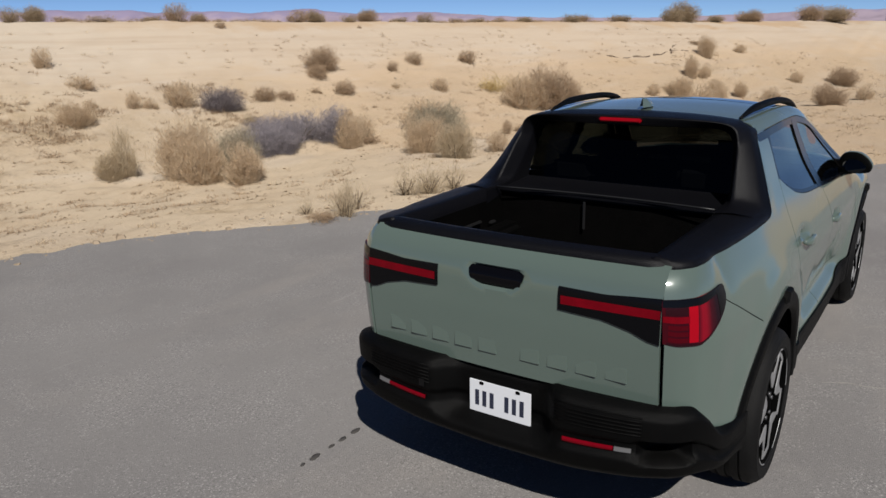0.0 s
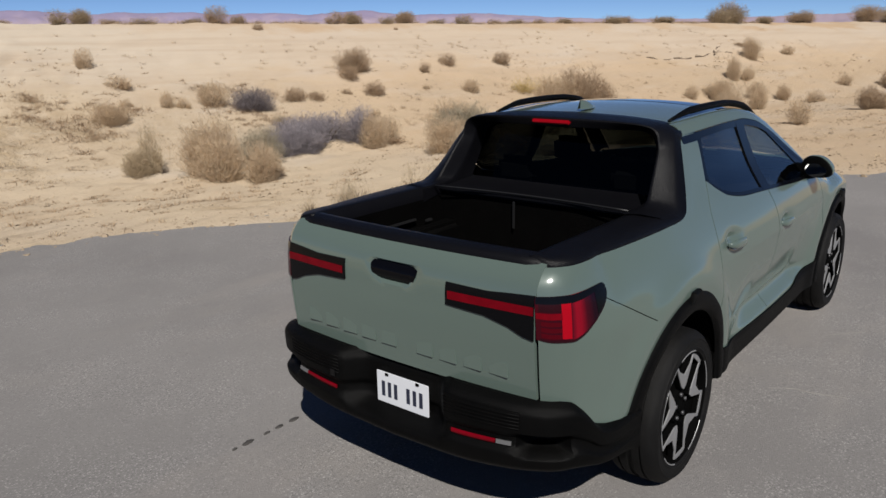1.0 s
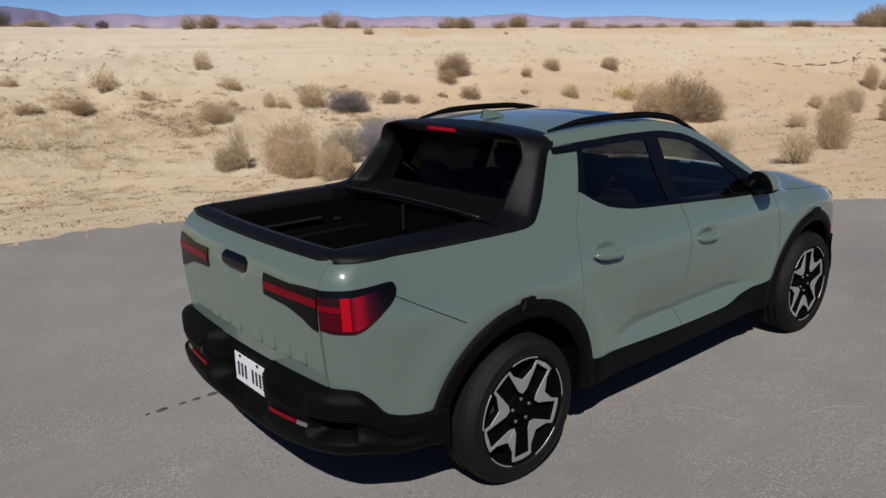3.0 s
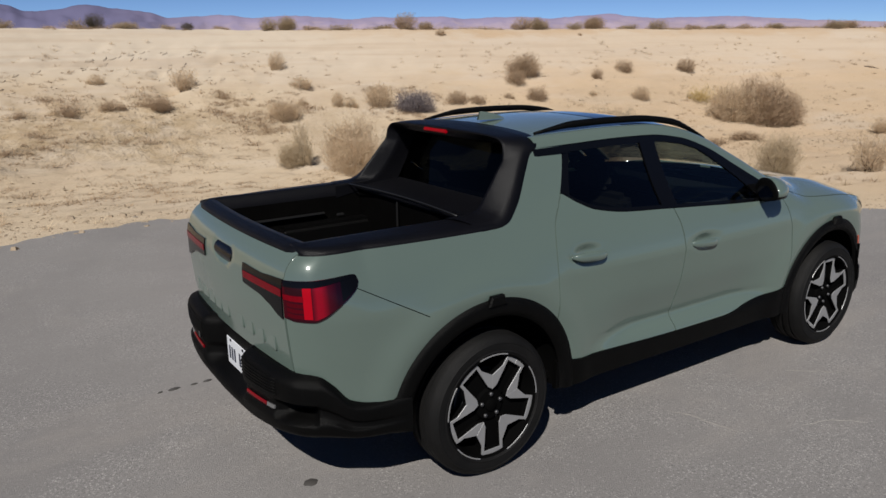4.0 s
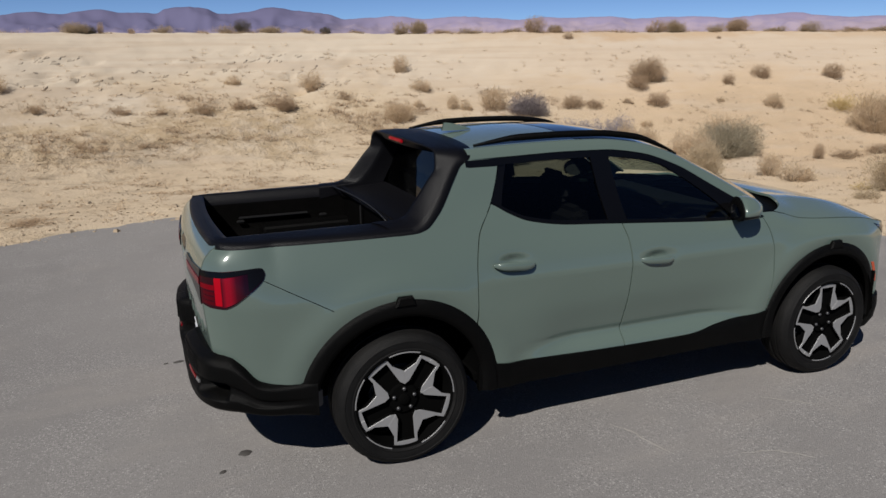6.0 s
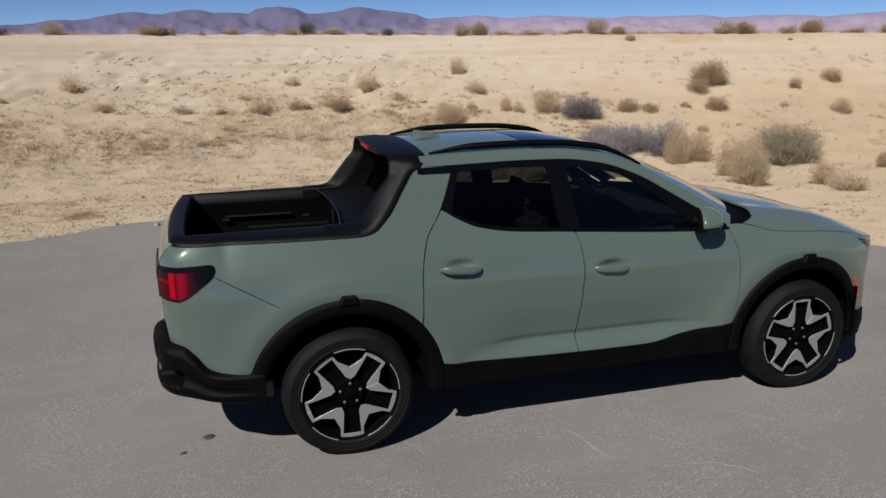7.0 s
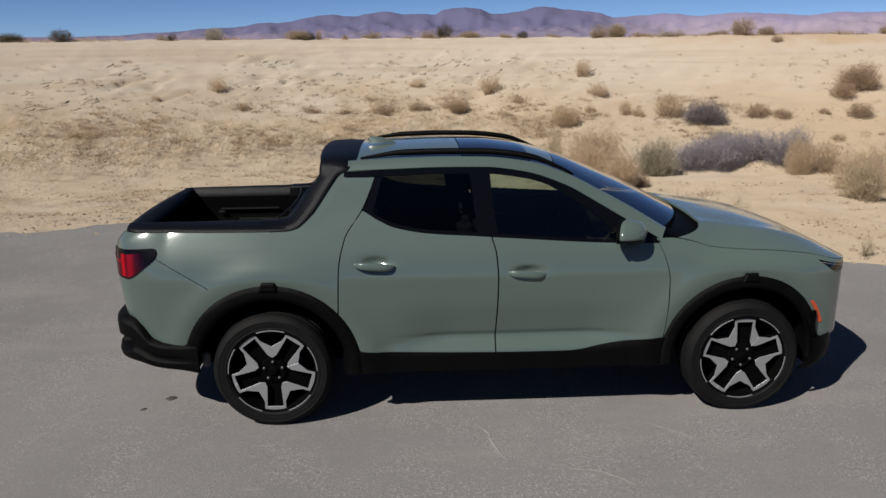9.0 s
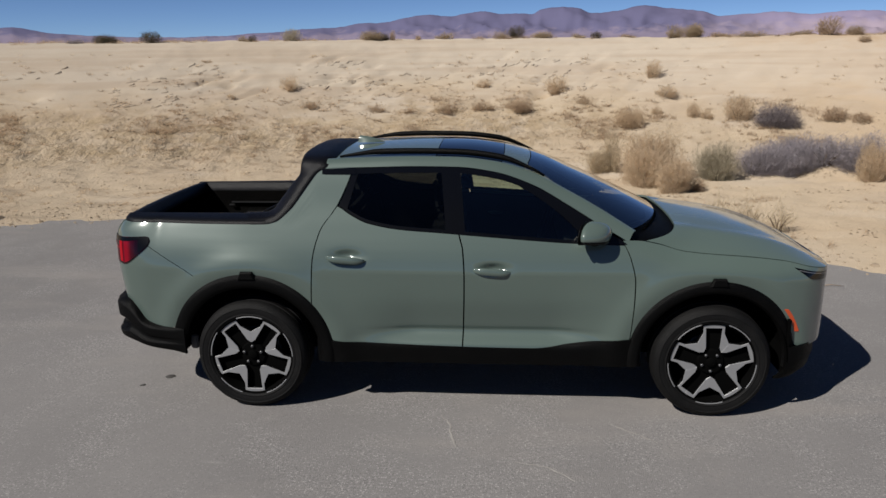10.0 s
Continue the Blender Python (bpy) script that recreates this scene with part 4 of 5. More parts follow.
part("tailgate_cap", sheet(P), CAP, tailgate, "black plastic tailgate cap")
both("bed_wall", np.array([[(x, -inner_y - 0.002 + 0.05 * math.exp(-((z - 0.95) / 0.06) ** 2), z) for x in np.linspace(-0.87, bed_front + 0.02, 24)] for z in np.linspace(0.76, 1.215, 14)]), LINER, 0.0, "dark moulded bed wall")
part("bed_floor", sheet(np.array([[(x, y, 0.77 + 0.008 * (1 if int((y + 1) * 14) % 2 else -1)) for y in np.linspace(-0.62, 0.62, 90)] for x in np.linspace(-0.87, bed_front + 0.02, 4)])), LINER, car, "ribbed dark bed floor")
part("bed_front_wall", box(0.03, 1.22, 0.50, (bed_front + 0.02, 0, 1.01), 0.006), LINER, car)
part("bed_tailgate_liner", box(0.02, 1.22, 0.48, (-0.862, 0, 1.0), 0.006), LINER, car)
part("bed_edge_bar", box(0.05, 1.24, 0.035, (bed_front, 0, 1.262), 0.012), CAP, car, "black ridge at the cab end of the bed")
part("parcel_ledge", box(0.34, 1.24, 0.03, (bed_front + 0.17, 0, 1.262), 0.01, pose(0, 0, 0, 0, -4, 0)), CAP, car)
for s in (-1, 1):
    part("bed_wheel_hump", box(0.62, 0.13, 0.33, (-0.17, s * 0.54, 0.915), 0.03, segments=3), PLASTIC, car, "black moulded wheel hump in the bed")
    part("tie_down_rail", box(0.46, 0.020, 0.016, (-0.38, s * 0.585, 1.12), 0.006), BEDMETAL, car, "grey metal tie-down rail")
    for k in range(2):
        part("tie_down", box(0.05, 0.022, 0.016, (-0.60 + 0.55 * k, s * 0.575, 1.10), 0.005), BEDMETAL, car, "small grey metal tie-down cleat")

part("bed_edge_trim", tube([(0.072 - 0.045 * (y / 0.6) ** 2, y, 1.284) for y in np.linspace(-0.59, 0.59, 15)], 0.005, 6), BEDMETAL, car, "thin grey metal edge trim across the bed")
part("bed_front_rib", box(0.010, 0.014, 0.15, (0.081, 0.092, 1.165), 0.003), BEDMETAL, car, "short upright metal rib on the bed's front wall")

# black buttress cladding beside the rear window, the spoiler and the rear window
# four lines along the surround, from the bed rail up the buttress, round the corner and to the middle of the roof edge
out_c = [(0.02, 0.80, 1.252), (0.12, 0.79, 1.255), (0.18, 0.775, 1.268), (0.28, 0.735, 1.348), (0.39, 0.685, 1.503), (0.45, 0.65, 1.575), (0.50, 0.642, 1.602), (0.53, 0.60, 1.634), (0.548, 0.53, 1.653), (0.55, 0.30, 1.674), (0.55, 0.0, 1.682)]
mid_c = [(-0.06, 0.64, 1.292), (0.06, 0.64, 1.296), (0.115, 0.637, 1.312), (0.190, 0.625, 1.398), (0.262, 0.612, 1.490), (0.312, 0.600, 1.555), (0.318, 0.588, 1.610), (0.322, 0.555, 1.642), (0.315, 0.48, 1.658), (0.303, 0.28, 1.668), (0.295, 0.0, 1.672)]
in_c = [(-0.06, 0.604, 1.286), (0.08, 0.600, 1.288), (0.20, 0.598, 1.300), (0.29, 0.588, 1.375), (0.355, 0.570, 1.480), (0.382, 0.560, 1.545), (0.385, 0.545, 1.585), (0.375, 0.51, 1.612), (0.355, 0.45, 1.622), (0.320, 0.28, 1.624), (0.305, 0.0, 1.622)]
end_c = [(-0.06, 0.604, 1.20), (0.16, 0.600, 1.24), (0.36, 0.596, 1.26), (0.43, 0.590, 1.36), (0.485, 0.575, 1.48), (0.51, 0.565, 1.54), (0.52, 0.548, 1.575), (0.525, 0.51, 1.598), (0.525, 0.45, 1.606), (0.52, 0.28, 1.610), (0.51, 0.0, 1.608)]
out_c = [(x, skin_y(x, z) + 0.003 if k < 6 else y, z) for k, (x, y, z) in enumerate(out_c)]


def surround(t):
    lines = []
    for c in (out_c, mid_c, in_c, end_c):
        cs = [crv(*[(k, p[a]) for k, p in enumerate(c)]) for a in range(3)]
        lines.append(np.stack([cs[0](t), -cs[1](t) + 0 * t, cs[2](t)], 1))
    up = np.clip((t - 5) / 2, 0, 1)[:, None]
    o, m, i, e = lines
    o = o + (0, -0.004, 0) * (1 - up)
    tuck = (0, 0.01, -0.012) * (1 - up) + (0.004, 0.0, -0.02) * up
    swell = (0, -0.008, 0.012) * (1 - up) + (0, 0, 0.006) * up
    return np.array([o + tuck, o, 0.6 * o + 0.4 * m + swell, 0.22 * o + 0.78 * m + swell * 0.8, 0.08 * o + 0.92 * m + swell * 0.3, m, 0.85 * m + 0.15 * i + (-0.003, 0, 0), 0.5 * m + 0.5 * i, 0.12 * m + 0.88 * i, i, 0.8 * i + 0.2 * e, e])


both("buttress_cladding", surround(np.linspace(0, 5.2, 40)), CAP, 0.0, "black plastic buttress beside the rear window")
half = surround(np.linspace(5.2, 10, 36))
part("roof_spoiler", sheet(np.concatenate([half, half[:, -2::-1] * (1, -1, 1)], 1)), CAP, car, "black roof spoiler")
part("brake_lamp", box(0.022, 0.23, 0.022, (0.297, 0, 1.650), 0.006), BRIGHTRED, car, "red high brake lamp")
P = np.array([[(0.40 + 0.125 * s, 0.60 * v * (1 - 0.06 * s), 1.255 + 0.36 * s) for v in np.linspace(-1, 1, 13)] for s in np.linspace(0, 1, 9)])
part("rear_window", sheet(P), REARGLASS, car, "dark tinted rear window").visible_shadow = False

# ---- roof rails, aerial, mirrors, handles ----
for s in (-1, 1):
    pts, rad = [], []
    for k in range(25):
        q = k / 24
        x = 0.575 + 1.36 * q
        pts.append((x, s * (float(line_2[0](x)) - 0.012), float(line_2[1](x)) + 0.008 + 0.024 * min(1, math.sin(math.pi * q) * 1.9)))
        rad.append(0.020 * min(1.0, 0.35 + 3.2 * min(q, 1 - q)))
    part("roof_rail", tube(pts, rad, 10, 1.15), PLASTIC, car, "black roof rail")
fin = np.array([[(0.60 + 0.19 * q + 0.016 * h, s * 0.030 * (1 - 0.8 * h) * math.sin(math.pi * min(1, q * 0.9 + 0.1)), 1.688 + 0.056 * h * (1 - q ** 1.6) ** 0.9) for q in np.linspace(0, 1, 12)] for s, h in ((-1, 0), (-1, 0.5), (-0.6, 0.9), (0.6, 0.9), (1, 0.5), (1, 0))])
part("aerial_fin", sheet(fin), PAINT, car, "green shark-fin aerial")
for s in (-1, 1):
    def shell(sx, sy, sz, at, back):
        bm = bmesh.new()
        bmesh.ops.create_uvsphere(bm, u_segments=28, v_segments=18, radius=1)
        for v in bm.verts:
            x, y, z = v.co
            v.co = (sx * x if x > 0 else sx * back * x, sy * abs(y) ** 0.65 * (1 if y > 0 else -1), sz * abs(z) ** 0.85 * (1 if z > 0 else -1))
        bmesh.ops.translate(bm, vec=at, verts=bm.verts)
        for f in bm.faces:
            f.smooth = True
        return bm

    def tapered(bm, floor):
        """Draws the outer end to a point and cuts the underside flat."""
        for v in bm.verts:
            o = max(0.0, (s * v.co.y - 0.93) / 0.104)
            v.co.z = 1.205 + (max(v.co.z, floor) - 1.205) * (1 - 0.45 * min(1.0, o) ** 1.6)
            v.co.x -= 0.40 * (s * v.co.y - 0.93)
        return bm

    mirror = part("door_mirror", tapered(shell(0.128, 0.106, 0.084, (2.205, s * 0.93, 1.214), 0.40), 1.184), PAINT, car, "sage green door mirror")
    part("mirror_base", tapered(shell(0.124, 0.102, 0.046, (2.205, s * 0.928, 1.182), 0.44), 1.158), LAMPBLACK, mirror, "black mirror underside")
    part("mirror_bezel", tapered(shell(0.016, 0.106, 0.085, (2.162, s * 0.93, 1.213), 0.9), 1.158), PLASTIC, mirror, "black mirror bezel")
    part("mirror_foot", tube([(2.27, s * 0.80, 1.140), (2.26, s * 0.84, 1.148), (2.23, s * 0.90, 1.168)], 0.030, 10), PLASTIC, mirror, "black mirror foot")
    pts = [(0.078 * math.cos(a) * (0.9 if math.cos(a) * s > 0 else 1.0), 0.046 * math.sin(a) * (1 - 0.35 * max(0.0, math.cos(a) * s) ** 1.5)) for a in np.linspace(0, 2 * math.pi, 25)[:-1]]
    bm = mesh_of([(2.145 - 0.40 * s * y, s * 0.93 + y, 1.206 + z) for y, z in pts], [tuple(range(24))], False)
    part("mirror_glass", bm, MIRROR, mirror, "dark mirror glass")
for doors, hx, hz in ((rear_doors, 0.655, 1.043), (front_doors, 1.597, 0.970)):
    for ob, s in zip(doors, (-1, 1)):
        pts = [(hx + 0.125 * q, s * (0.912 + 0.026 * (1 - q ** 4)), hz - 0.010 * q) for q in np.linspace(-1, 1, 15)]
        part("door_handle", tube(pts, [0.008 + 0.017 * (1 - q ** 4) for q in np.linspace(-1, 1, 15)], 10, 0.55), PAINT, ob, "body-coloured door handle")


# ---- wheels ----
def wheel(name, wx, s, turn):
    w = part(name, lathe([(0.272, -0.115), (0.286, -0.121), (0.289, -0.1245), (0.294, -0.1245), (0.297, -0.1225), (0.318, -0.1265), (0.330, -0.1255), (0.333, -0.1280), (0.338, -0.1275), (0.341, -0.1230), (0.348, -0.119), (0.364, -0.104), (0.373, -0.085), (0.3755, -0.062), (0.368, -0.060), (0.368, -0.052), (0.3765, -0.050), (0.3768, -0.018), (0.368, -0.016), (0.368, 0.010), (0.3768, 0.012), (0.3765, 0.046), (0.368, 0.048), (0.368, 0.056), (0.3755, 0.058), (0.373, 0.085), (0.364, 0.104), (0.345, 0.120), (0.315, 0.126), (0.262, 0.115)], 80), RUBBER, car, "black tyre on an alloy wheel")
    part("rim_barrel", lathe([(0.268, -0.108), (0.262, -0.118), (0.252, -0.114), (0.246, -0.095), (0.236, -0.03), (0.23, 0.10)], 64), SEAM, w, "black rim barrel")
    ring = lathe([(0.2675, -0.1195), (0.2665, -0.1215), (0.2620, -0.1215), (0.2610, -0.1195)], 80)
    for f in [f for f in ring.faces if abs(math.cos(2.5 * (math.atan2(f.calc_center_median().z, f.calc_center_median().x) - turn))) > 0.72]:
        ring.faces.remove(f)
    part("rim_edge", ring, ALLOY, w, "bright machined rim edge")
    part("brake_disc", lathe([(0.0, -0.02), (0.16, -0.02), (0.165, -0.015), (0.165, 0.0), (0.0, 0.0)], 48), DARKMETAL, w, "grey brake disc")
    part("rim_back", lathe([(0.0, 0.02), (0.236, 0.02)], 48), SEAM, w)
    for k in range(5):
        a = turn + 2 * math.pi * k / 5
        c, d = math.cos(a), math.sin(a)
        half = [(0.254, 0.0), (0.251, 0.064), (0.195, 0.063), (0.160 * math.cos(math.pi / 5), 0.160 * math.sin(math.pi / 5)), (0.088 * math.cos(math.pi / 5), 0.088 * math.sin(math.pi / 5)), (0.10, 0.041), (0.150, 0.044), (0.228, 0.049), (0.228, 0.0)]
        for f in (1, -1):
            pts = [(r * c - f * v * d, r * d + f * v * c) for r, v in half]
            part("spoke_face", slab(pts, -0.1030, -0.108, 0.001), ALLOY, w, "machined silver spoke face")
            part("spoke_side", slab(pts, -0.075, -0.1028), SEAM, w, "black painted spoke side")
        pts = [(r * c - v * d, r * d + v * c) for r, v in ((0.03, -0.045), (0.248, -0.05), (0.248, 0.05), (0.03, 0.045))]
        part("spoke_pocket", slab(pts, -0.030, -0.072), SEAM, w, "gloss black spoke pocket")
        part("wheel_nut", tube([(0.057 * math.cos(a + 0.63), -0.09, 0.057 * math.sin(a + 0.63)), (0.057 * math.cos(a + 0.63), -0.102, 0.057 * math.sin(a + 0.63))], 0.010, 6), DARKMETAL, w, "metal wheel nut")
    part("hub_cap", lathe([(0.0, -0.106), (0.022, -0.105), (0.029, -0.100), (0.031, -0.09), (0.075, -0.086), (0.085, -0.07)], 40), SEAM, w, "gloss black hub")
    for child in w.children:
        child.scale = (1.045, 1, 1.045)
    w.matrix_basis = pose(wx, s * 0.82, 0.376, 0, 0, 0 if s < 0 else 180)
    return w


wheel("rear_wheel", 0.0, -1, radians(-90))
wheel("front_wheel", 3.004, -1, radians(90))
wheel("rear_wheel", 0.0, 1, radians(40))
wheel("front_wheel", 3.004, 1, radians(10))


# ---- cabin ----
def seat(x, y, wide):
    part("seat_cushion", box(0.52, wide, 0.16, (x, y, 0.62), 0.05, segments=3), CLOTH, car, "dark seat cushion")
    part("seat_back", box(0.14, wide, 0.62, (x - 0.30, y, 0.95), 0.05, pose(0, 0, 0, 0, -14, 0), 3), CLOTH, car, "dark seat back")


for y in (-0.37, 0.37):
    seat(1.62, y, 0.50)
    part("head_restraint", box(0.10, 0.26, 0.19, (1.21, y, 1.36), 0.04, pose(0, 0, 0, 0, -10, 0), 3), LIT_HEADREST, car, "head restraint with light painted into its grey")
    part("head_restraint", box(0.09, 0.26, 0.16, (0.55, y, 1.33), 0.04, pose(0, 0, 0, 0, -10, 0), 3), LIT_HEADREST, car, "head restraint with light painted into its grey")
seat(0.95, 0.0, 1.2)
part("dashboard", box(0.42, 1.44, 0.30, (2.30, 0, 1.00), 0.08, segments=3), CLOTH, car, "dark dashboard")
part("steering_wheel", tube([(2.02 + 0.06 * math.sin(a), 0.37 + 0.18 * math.cos(a), 1.05 + 0.17 * math.sin(a)) for a in np.linspace(0, 2 * math.pi, 25)], 0.016, 8), CLOTH, car, "black steering wheel")
part("interior_mirror", box(0.03, 0.22, 0.06, (1.95, 0, 1.50), 0.012), CLOTH, car, "black interior mirror")
part("headliner", sheet(over(0.48, 1.78, (0, 0.0), (0.02, 0.03), wide=0.97, lift=-0.035)), CLOTH, car, "dark cabin headliner")


# ---- desert plants ----
TWIGS = {
    "tan": mat("tan_twig", (0.60, 0.475, 0.335), 0.9, vary=0.8, scale=6, tint=(0.48, 0.37, 0.25), spec=0.05),
    "brown": mat("brown_twig", (0.46, 0.345, 0.235), 0.9, vary=0.8, scale=6, tint=(0.33, 0.24, 0.16), spec=0.05),
    "grey": mat("grey_twig", (0.27, 0.235, 0.235), 0.9, vary=0.7, scale=6, tint=(0.16, 0.138, 0.142), spec=0.05),
    "blue": mat("silver_twig", (0.37, 0.335, 0.345), 0.9, vary=0.7, scale=6, tint=(0.26, 0.235, 0.25), spec=0.05),
    "olive": mat("olive_twig", (0.54, 0.44, 0.31), 0.9, vary=0.8, scale=6, tint=(0.42, 0.34, 0.23), spec=0.05),
    "sage": mat("sage_twig", (0.42, 0.37, 0.275), 0.9, vary=0.8, scale=6, tint=(0.30, 0.26, 0.19), spec=0.05),
    "dark": mat("dark_twig", (0.13, 0.108, 0.072), 0.9, vary=0.7, scale=6, tint=(0.075, 0.066, 0.045), spec=0.05),
}
TWIGS["crest"] = mat("crest_twig", (0.43, 0.335, 0.225), 0.9, vary=0.8, scale=6, tint=(0.30, 0.235, 0.155), spec=0.05)
TWIGS["sprig"] = TWIGS["olive"]
TWIGS["straw"] = mat("straw_twig", (0.56, 0.43, 0.20), 0.9, vary=0.8, scale=6, tint=(0.46, 0.345, 0.15), spec=0.05)
for twig in set(TWIGS.values()):
    # thin dry stalks let some light through
    nt = twig.node_tree
    leaf, half = nt.nodes.new("ShaderNodeBsdfTranslucent"), nt.nodes.new("ShaderNodeMixShader")
    skin = nt.nodes["Principled BSDF"]
    nt.links.new(skin.inputs["Base Color"].links[0].from_socket, leaf.inputs["Color"])
    half.inputs[0].default_value = 0.55
    nt.links.new(skin.outputs[0], half.inputs[1])
    nt.links.new(leaf.outputs[0], half.inputs[2])
    nt.links.new(half.outputs[0], nt.nodes["Material Output"].inputs["Surface"])
STEM = mat("woody_stem", (0.0944, 0.06785, 0.04425), 0.9, vary=0.6, scale=10, spec=0.1)


def twig_mesh(seed, count, spread, wisp, fine=1.0, lobes=6):
    """Unit bush, 1 wide and 1 high: fine bent twigs fanning up and out from a short base, forked into hair-thin ends."""
    rng = random.Random(seed)
    clumps = [(rng.uniform(0, 2 * math.pi), rng.uniform(0.08, 0.27), rng.uniform(0.50, 1.0), rng.uniform(0.20, 0.31)) for _ in range(lobes)]
    if lobes < 4:
        # a round tumbleweed: one dome, with a smaller one or two at its side
        clumps = [(0.0, 0.03, 0.97, 0.43)] * 3 + [(rng.uniform(0, 2 * math.pi), rng.uniform(0.24, 0.32), rng.uniform(0.45, 0.7), rng.uniform(0.17, 0.22)) for _ in range(lobes - 1)]
    verts, faces = [], []

    def blade(a, b, width):
        side = (b - a).cross(Vector((rng.uniform(-1, 1), rng.uniform(-1, 1), rng.uniform(-1, 1)))).normalized() * width * fine
        k = len(verts)
        verts.extend((a - side, a + side, b + side * 0.4, b - side * 0.4))
        faces.append((k, k + 1, k + 2, k + 3))

    for _ in range(count):
        la, lr, lh, girth = rng.choice(clumps)
        root = Vector((math.cos(la) * lr * 0.5, math.sin(la) * lr * 0.5, 0.0)) * spread
        # a place in the clump's body, thicker low down and towards its skin, thinning into a ragged top
        d = Vector((rng.gauss(0, 1), rng.gauss(0, 1), rng.gauss(0, 1))).normalized() * (rng.uniform(0.10, 1.0) ** 0.5 + max(0.0, rng.gauss(0, 0.09)))
        tip = Vector((math.cos(la) * lr + d.x * girth, math.sin(la) * lr + d.y * girth, lh * (0.45 + 0.52 * d.z)))
        if tip.z < 0.015:
            tip.z = rng.uniform(0.015, 0.14)
        out = (tip - root).normalized()
        way = out + Vector((rng.gauss(0, 0.55), rng.gauss(0, 0.55), rng.gauss(0.08, 0.45)))
        mid = tip - way * rng.uniform(0.06, 0.13)
        blade(mid - out * rng.uniform(0.04, 0.14), mid, 0.0034)
        blade(mid, tip, 0.0024)
        for _ in range(wisp):
            start = mid.lerp(tip, rng.uniform(0, 0.9))
            end = start + (out + Vector((rng.gauss(0, 0.95), rng.gauss(0, 0.95), rng.gauss(0.10, 0.8)))).normalized() * rng.uniform(0.03, 0.095)
            end.z = max(0.01, end.z)
            blade(start, end, 0.0017)
    me = bpy.data.meshes.new("bush")
    me.from_pydata([tuple(v) for v in verts], [], faces)
    return me


FORMS = {"large": [twig_mesh(s, 2500, 1.0, 6, 0.8, 8) for s in (1, 2, 3, 4)], "full": [twig_mesh(s, 800, 1.0, 4, 1.6, 1 + s % 3) for s in (21, 22, 23, 24)], "thin": [twig_mesh(s, 230, 0.5, 3, 1.2) for s in (7, 8)], "low": [twig_mesh(s, 600, 1.5, 4, 1.6) for s in (11, 12)], "wide": [twig_mesh(s, 1900, 1.5, 5, 0.9, 8) for s in (15, 16)]}
STEMS = bpy.data.meshes.new("stem")
bm = bmesh.new()
for k in range(7):
    a = 0.9 * k
    piece = tube([(0.03 * math.cos(a), 0.03 * math.sin(a), -0.06), (0.07 * math.cos(a), 0.07 * math.sin(a), 0.15), (0.18 * math.cos(a + 0.3), 0.18 * math.sin(a + 0.3), 0.38)], [0.016, 0.012, 0.005], 5)
    tmp = bpy.data.meshes.new("stem_piece")
    piece.to_mesh(tmp)
    piece.free()
    bm.from_mesh(tmp)
    bpy.data.meshes.remove(tmp)
bm.to_mesh(STEMS)
bm.free()
STEMS.materials.append(STEM)
WORDS = {"tan": "dry tan tumbleweed bush on the sand", "brown": "dry brown scrub low on the sand", "grey": "dark grey leafless scrub bush on sand", "blue": "silvery blue-grey scrub bush on sand", "olive": "dry olive-tan brush bush on the sand", "dark": "dark green-brown shrub on the bank top", "crest": "dry tan brush along the bank top", "sprig": "sparse dry sprigs at the asphalt edge", "sage": "grey-green dusty desert shrub on the sand"}
painted, bush_rng = {}, random.Random(5)


def bush(x, y, wide, high, kind):
    form = "thin" if kind == "sprig" else ("wide" if wide > 0.9 else "low") if high < 0.5 * wide else "large" if wide > 0.75 else "full"
    grow = 1.24 if form in ("full", "low") else 1.04
    me = bush_rng.choice(FORMS[form])
    if (me.name, kind) not in painted:
        copy = me.copy()
        copy.materials.append(TWIGS[kind])
        painted[me.name, kind] = copy
    ob = new("bush", painted[me.name, kind])
    z = min(ground_z(x, y), ground_z(x + 0.1, y), ground_z(x, y - 0.1))
    ob.matrix_basis = pose(x, y, z - 0.02, 0, 0, bush_rng.uniform(0, 360)) @ Matrix.Diagonal((wide * grow, wide * grow, high * (1.12 if grow > 1.1 else 1.06), 1))
    tagged(ob, WORDS[kind], "bush", "desert bushes")
    st = new("stem", STEMS)
    st.parent = ob


bush(11.95, 12.98, 1.15, 0.74, "brown")
bush(11.35, 12.70, 0.60, 0.42, "brown")
bush(14.04, 12.28, 0.36, 0.32, "brown")
bush(15.32, 12.48, 0.58, 0.42, "brown")
bush(17.51, 12.00, 0.60, 0.46, "brown")
bush(11.22, 11.62, 0.58, 0.36, "brown")
bush(13.00, 11.40, 0.24, 0.17, "tan")
bush(10.28, 10.75, 0.34, 0.22, "tan")
bush(7.92, 11.50, 0.35, 0.28, "olive")
bush(9.25, 9.25, 0.62, 0.24, "brown")
bush(14.12, 10.70, 0.54, 0.42, "tan")
bush(12.35, 7.55, 0.25, 0.36, "brown")
bush(13.15, 7.50, 0.80, 0.20, "brown")
bush(14.10, 7.40, 1.15, 0.27, "brown")
bush(15.62, 8.85, 1.45, 1.25, "tan")
bush(16.25, 8.45, 1.75, 1.55, "brown")
bush(16.85, 8.05, 1.10, 1.00, "brown")
bush(7.90, 12.35, 1.12, 0.68, "grey")
bush(4.55, 9.35, 1.42, 1.28, "tan")
bush(4.35, 8.75, 0.95, 1.02, "tan")
bush(4.78, 8.15, 0.95, 0.82, "tan")
bush(5.05, 8.45, 0.62, 0.40, "brown")
bush(3.74, 10.27, 0.90, 0.62, "olive")
bush(3.95, 10.20, 0.42, 0.92, "olive")
